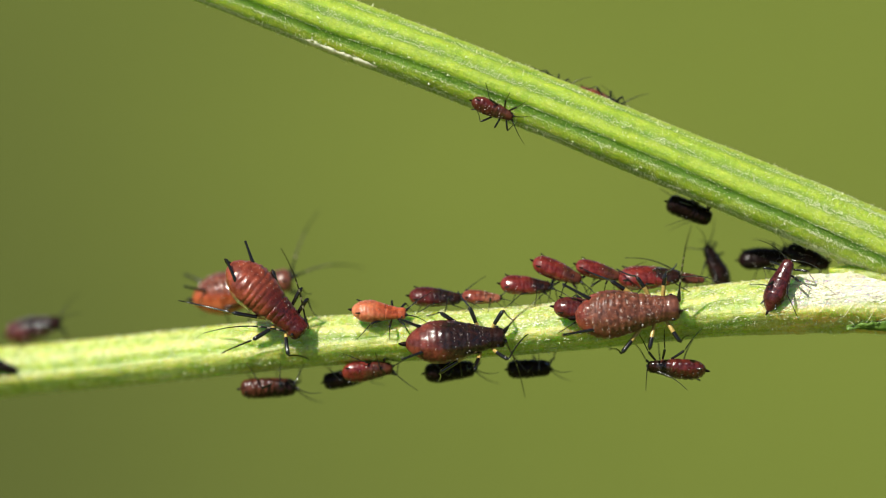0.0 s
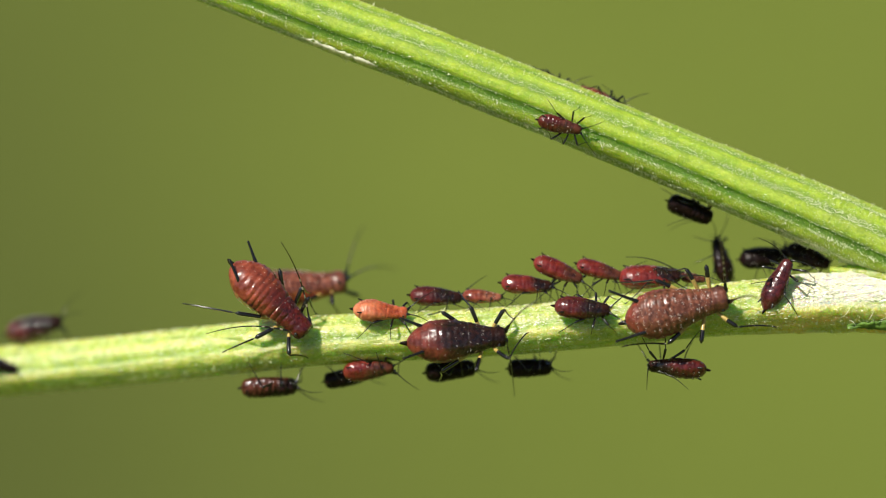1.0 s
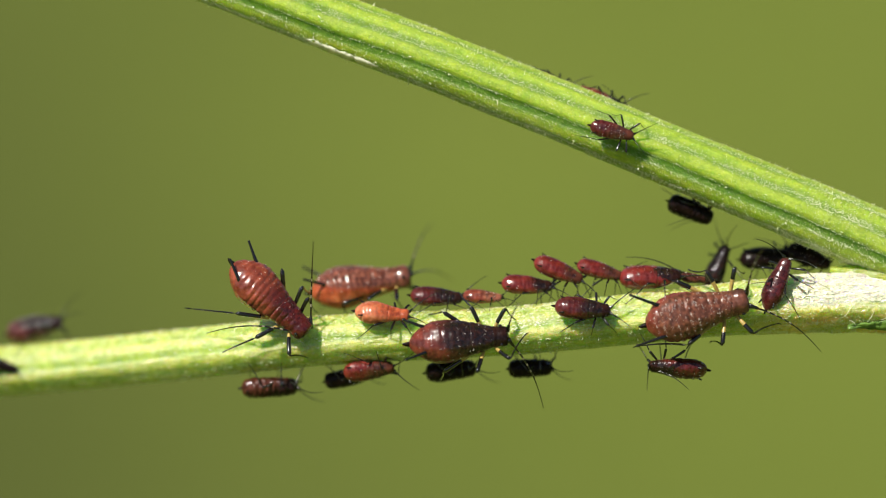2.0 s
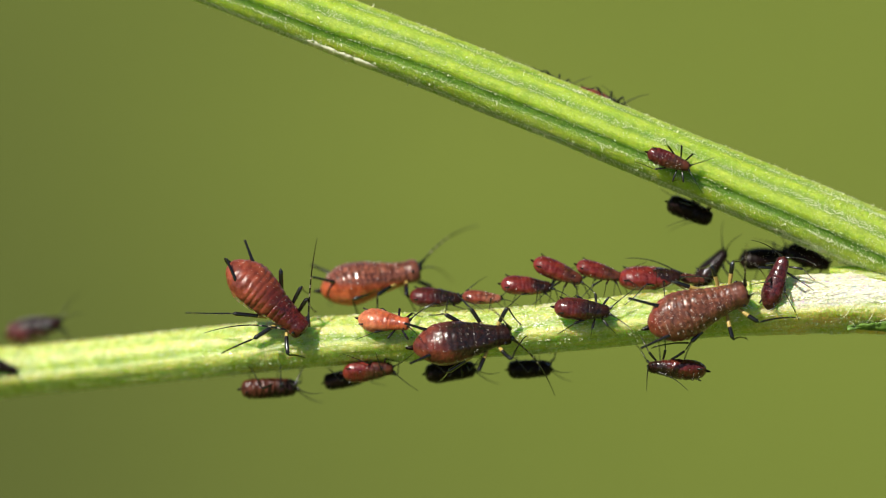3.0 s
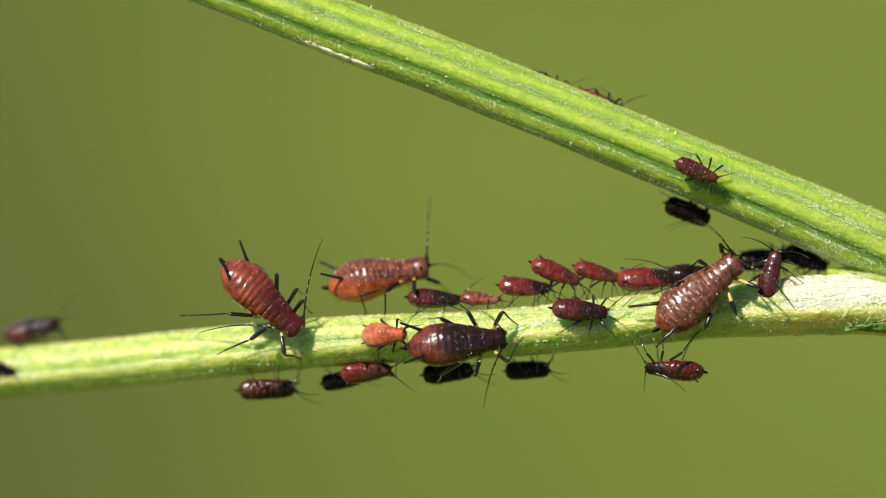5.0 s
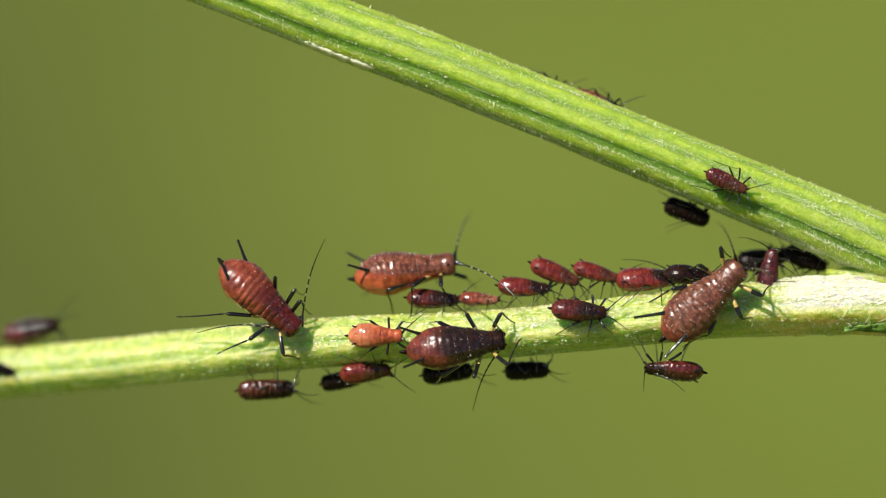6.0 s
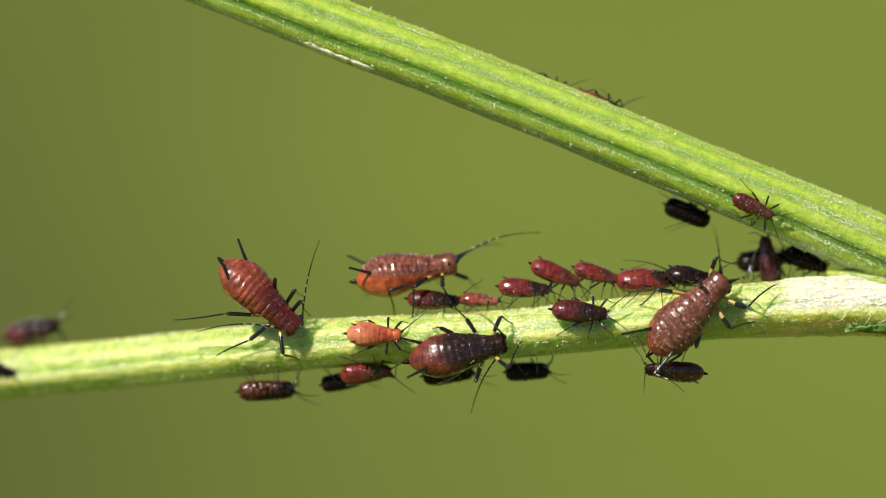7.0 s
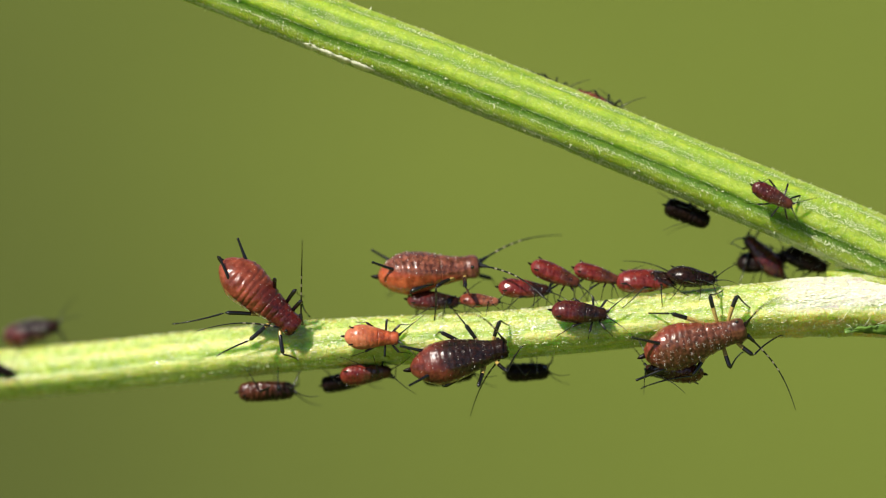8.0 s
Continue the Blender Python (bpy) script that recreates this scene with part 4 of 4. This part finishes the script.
mover(Aphid("large grey-brown aphid dusted with pale specks, walking the stem", 188, 0.455, "chestnut", "taupe", stem_low, dict(x=1112, y=554, h=6, lift=0.0), True, 4, back=0.7, grains=420, grain=1.2, bumps=0.020, ripple=0.055, knobs=0.016, start=0.64, limbs=0.58, pipes=0.31, splay=(0.38, 0.10), lean=0.30, feeler_len=0.87,
            rows=[(0, 1112, 554, 6), (0.5, 1153, 554, 8), (1.0, 1198, 550, 14), (1.5, 1230, 556, 13), (3.0, 1236, 548, 20), (3.5, 1236, 541, 26), (4.0, 1238, 534, 34), (4.5, 1238, 516, 39), (6.0, 1251, 531, 43), (6.5, 1234, 557, 46),
                  (7.0, 1224, 553, 45), (7.5, 1232, 585, 33), (8.0, 1236, 600, 15)],
            legs_at={0: [(0, 1180, 466, 1200, 472), (0.5, 1232, 478, 1245, 500), (1.0, 1248, 462, 1252, 500), (1.5, 1302, 468, 1320, 495), (3.0, 1298, 457, 1318, 460), (3.5, 1282, 454, 1325, 440), (4.5, 1277, 428, 1318, 448), (6.0, 1280, 432, 1302, 452), (7.0, 1272, 450, 1310, 463), (8, 1313, 508, 1345, 545)],
                     1: [(0, 1207, 609, 1222, 596), (0.5, 1252, 607, 1275, 586), (1.0, 1315, 588, 1370, 580), (1.5, 1332, 603, 1370, 580), (3.0, 1360, 582, 1405, 562), (3.5, 1355, 565, 1405, 562), (4.5, 1345, 506, 1345, 530), (6.0, 1368, 527, 1375, 502), (7.0, 1340, 548, 1375, 502), (8, 1357, 640, 1387, 590)],
                     2: [(0, 1114, 470, 1100, 480), (0.5, 1140, 470, 1105, 480), (1.0, 1206, 464, 1182, 480), (1.5, 1228, 468, 1212, 482), (3.0, 1258, 467, 1240, 476), (3.5, 1252, 462, 1238, 472), (4.5, 1238, 457, 1225, 470), (6.0, 1240, 465, 1225, 474), (7.0, 1243, 494, 1230, 500), (8, 1256, 500, 1290, 508)],
                     3: [(0, 1148, 630, 1152, 602), (0.5, 1176, 635, 1180, 602), (1.0, 1237, 635, 1246, 602), (1.5, 1253, 637, 1240, 610), (3.0, 1303, 627, 1325, 600), (3.5, 1305, 613, 1322, 600), (4.5, 1315, 596, 1322, 580), (6.0, 1328, 583, 1354, 563), (7.0, 1315, 605, 1350, 566), (8, 1303, 667, 1323, 620)],
                     4: [(0, 1058, 482, 1030, 475), (0.5, 1085, 470, 1050, 482), (1.0, 1120, 480, 1095, 502), (1.5, 1190, 496, 1160, 512), (4.5, 1195, 500, 1165, 515), (6.0, 1170, 512, 1140, 542), (7.0, 1165, 508, 1130, 545), (8, 1172, 543, 1130, 548)],
                     5: [(0, 1082, 650, 1086, 620), (0.5, 1112, 650, 1104, 618), (1.0, 1150, 640, 1112, 615), (1.5, 1168, 638, 1112, 615), (3.0, 1192, 637, 1165, 615), (3.5, 1195, 628, 1160, 614), (4.5, 1225, 620, 1238, 600), (6.0, 1238, 637, 1224, 610), (7.0, 1220, 655, 1246, 612), (8, 1212, 690, 1150, 680)]},
            feelers={0: [(0, 1217, 400, -1), (0.5, 1287, 392, -1), (1, 1262, 420, -1), (1.5, 1345, 440, -1), (3.0, 1310, 430, -1), (3.5, 1285, 375, -1), (4.5, 1212, 386, -1), (6, 1262, 390, -1), (6.5, 1305, 390, -1), (7, 1256, 396, -1), (7.5, 1300, 420, -1), (8, 1385, 520, -1)],
                     1: [(0, 1235, 565, -1), (0.5, 1368, 665, 1), (1, 1350, 540, -1), (1.5, 1465, 640, 1), (3.0, 1345, 537, -1), (3.5, 1400, 560, -1), (6.5, 1370, 500, -1), (7, 1375, 500, -1), (8, 1412, 720, 1)]}))

# smaller ones that move
mover(Aphid("small red-brown aphid walking down the upper stem", 80, 0.37, "maroon", "dusky", stem_up, dict(x=872, y=192, h=-22), False, 5, pipes=0.12, legs=1.35, ripple=0.05, knobs=0.03, grains=60, grain=0.9,
            rows=[(t, x, y, h, None, None, None, up) for t, x, y, h, up in (
                (0, 872, 192, -22, 0.08), (0.5, 928, 210, -18, 0.08), (1.0, 990, 222, -14, 0.08), (1.5, 1034, 221, -12, 0.16), (3.0, 1184, 282, -20, 0.12), (3.5, 1239, 305, -19, 0.12), (4.0, 1226, 300, -20, 0.12), (4.5, 1226, 296, -22, 0.14),
                (6.0, 1292, 318, -25, 0.10), (6.5, 1325, 357, -24, 0.10), (7.0, 1338, 361, -27, 0.12), (7.5, 1354, 362, -27, 0.16), (8.0, 1373, 340, -27, 0.36))]))
mover(Aphid("small maroon aphid climbing at the fork of the stems", 102, 0.40, "garnet", "garnet", stem_low, dict(x=1380, y=505, h=68, roll=65, d=-50), False, 6, table=TEAR, legs=1.25, grains=8, knobs=0.0, ripple=0.010, bumps=0.015, start=0.45,
            rows=[(0, 1381, 506, 67, 65, -50), (1.0, 1376, 506, 64, 65, -50), (3.0, 1374, 502, 72, 65, -46), (4.5, 1369, 493, 75, 65, -36), (6.0, 1366, 487, 80, 65, -4), (6.5, 1365, 474, 92, 65, 24), (7.0, 1367, 463, 100, 65, 46), (7.5, 1368, 455, 120, 65, 58), (8.0, 1359, 450, 133, 65, 60)],
            feelers={0: (1340, 425, -1), 1: (1450, 480, -1)}))
mover(Aphid("small pale orange aphid nymph on the stem", 98, 0.45, "orange", "rust", stem_low, dict(x=670, y=553, h=-4), False, 7, table=ADULT, ripple=0.03,
            rows=[(0, 670, 553, -4, None, None, 0), (1.5, 672, 553, -4, None, None, 0), (3.0, 678, 569, -6, None, None, 20), (3.5, 682, 571, -8, None, None, 25), (4.0, 680, 573, -8, None, None, 25), (4.5, 686, 590, 2, None, None, 48), (6.0, 668, 592, 0, None, None, 5), (6.5, 667, 587, -2, None, None, 0), (8.0, 661, 592, -2, None, None, 0)]))
mover(Aphid("dark brown aphid behind the stem near the fork", 90, 0.46, "dark", "black", stem_low, dict(x=1272, y=470, h=115, roll=30, d=70), False, 8, table=TEAR, legs=1.2,
            rows=[(0, 1270, 475, 115, 30, 80), (1.0, 1278, 466, 105, 30, 80), (1.5, 1274, 476, 80, 30, 78), (3.5, 1250, 478, 40, 30, 50), (4.5, 1225, 482, 8, 30, 8), (6.5, 1222, 484, -5, 30, -22), (8.0, 1228, 485, -8, 30, -24)]))

# the colony along the top of the lower stem
def nymph(label, x, y, h, L, coat, front, seed, stem=stem_low, w=0.40, **kw):
    at = {k: kw.pop(k) for k in ("roll", "d", "side", "yaw") if k in kw}
    return Aphid(label, L, w, coat, front, stem, dict(x=x, y=y, h=h, **at), False, seed, **kw)


nymph("small maroon aphid with black head on the stem", 770, 527, -3, 94, "maroon", "dark", 11, side=-1, roll=50)
nymph("small tawny aphid nymph half hidden behind the stem", 852, 527, -4, 70, "brick", "tawny", 12, side=-1, roll=40)
nymph("small dark red aphid on the stem", 931, 506, -4, 92, "red", "dark", 13, start=0.72, side=-1, roll=50)
nymph("small bright red aphid on the stem", 987, 480, -22, 94, "red", "dusky", 14, start=0.74, side=-1, roll=50)
nymph("small red aphid with pale thorax on the stem", 1060, 480, -16, 84, "red", "dusky", 15, start=0.70, side=-1, roll=45)
nymph("glossy crimson aphid with dark head on the stem", 1150, 492, 2, 112, "red", "dark", 16, side=-1, roll=40, w=0.43, back=0.26, start=0.86, feeler_len=0.9, feelers={0: (1108, 457, 0)}, grains=70)
nymph("small dark maroon aphid on the sunny face of the stem", 1030, 548, -5, 100, "maroon", "dark", 17)
# fork and silhouette aphids: the upper stem's shade is in their black coats
nymph("dark brown aphid at the fork of the stems", 1354, 457, 6, 92, "black", "black", 18, grains=70, grain=0.9, roll=55, d=70, w=0.44, start=0.7, feeler_len=0.75, feelers={0: (1337, 423, 0), 1: (1372, 400, 0)}, legs_at={0: [(0, 1399, 418, 1410, 436)], 1: [(0, 1396, 486, 1410, 497)], 3: [(0, 1352, 488, 1374, 494)], 4: [(0, 1330, 436, 1322, 444)], 5: [(0, 1333, 480, 1326, 518)]})
nymph("black aphid pressed into the fork of the stems", 1432, 456, -22, 84, "black", "dark", 30, grains=70, grain=0.9, roll=60, d=54, w=0.44, feeler_len=0.6, feelers={0: (1492, 446, 0), 1: (1420, 452, 0)}, legs_at={0: [(0, 1478, 452, 1492, 462)], 1: [(0, 1452, 486, 1446, 500)], 2: [(0, 1442, 428, 1456, 432)], 3: [(0, 1420, 486, 1426, 502)], 5: [(0, 1396, 474, 1404, 492)]})
nymph("small brown aphid nymph on the stem near the fork", 1226, 494, -8, 46, "dusky", "dusky", 31, side=-1, roll=45, w=0.44)
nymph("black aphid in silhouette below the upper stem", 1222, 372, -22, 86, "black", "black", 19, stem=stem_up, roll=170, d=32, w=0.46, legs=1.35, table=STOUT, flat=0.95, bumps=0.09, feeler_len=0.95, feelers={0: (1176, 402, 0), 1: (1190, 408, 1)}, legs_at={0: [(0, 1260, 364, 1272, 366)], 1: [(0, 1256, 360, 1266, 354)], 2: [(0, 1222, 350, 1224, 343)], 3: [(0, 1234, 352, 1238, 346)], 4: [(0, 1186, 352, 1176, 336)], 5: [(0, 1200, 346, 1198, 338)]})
nymph("small dark aphid hidden behind the upper stem", 968, 143, -20, 78, "dark", "dark", 20, stem=stem_up, side=-1, d=40, legs=1.0, feelers={0: (940, 108, 1)})
nymph("small brown-red aphid hidden behind the upper stem", 1058, 176, -18, 88, "brick", "dark", 21, stem=stem_up, side=-1, d=40, legs=1.05, feelers={0: (1050, 130, 0.4)})
# hanging below the lower stem; the black coats carry its shade
nymph("dark aphid hanging under the shaded side of the stem", 474, 687, 2, 102, "dusky", "dark", 22, roll=165, w=0.40, d=44, table=STOUT, flat=0.95, bumps=0.11, ripple=0.07, legs=1.15)
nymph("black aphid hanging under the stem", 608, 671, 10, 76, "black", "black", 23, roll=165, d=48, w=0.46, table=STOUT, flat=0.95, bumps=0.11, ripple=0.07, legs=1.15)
nymph("small red aphid hanging under the stem", 650, 657, 6, 92, "red", "dusky", 24, roll=120, d=5, w=0.42)
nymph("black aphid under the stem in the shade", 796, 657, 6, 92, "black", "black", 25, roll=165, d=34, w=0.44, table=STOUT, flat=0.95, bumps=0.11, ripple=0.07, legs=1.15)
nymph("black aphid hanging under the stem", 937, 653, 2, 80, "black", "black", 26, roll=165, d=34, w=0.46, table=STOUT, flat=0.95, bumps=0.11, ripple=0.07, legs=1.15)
nymph("small dark red aphid hanging under the stem", 1199, 653, 176, 106, "maroon", "dark", 27, roll=140, d=-34, w=0.38, start=0.70, knobs=0.05, ripple=0.05, bumps=0.06, grains=90, feeler_len=0.8, feelers={0: (1215, 690, -1), 1: (1140, 690, -1)})
nymph("brown-red aphid beside the stem", 56, 583, 14, 104, "maroon", "dark", 28, back=0.4, roll=25, d=190, w=0.50, bumps=0.12, ripple=0.14, start=0.62, grains=200, grain=1.4)
nymph("dark aphid on the stem", -24, 641, -20, 110, "dusky", "black", 29, w=0.24, legs=0.25, feeler_len=0.3)


def motions():
    for a in MOVERS:
        a.move()


motions()
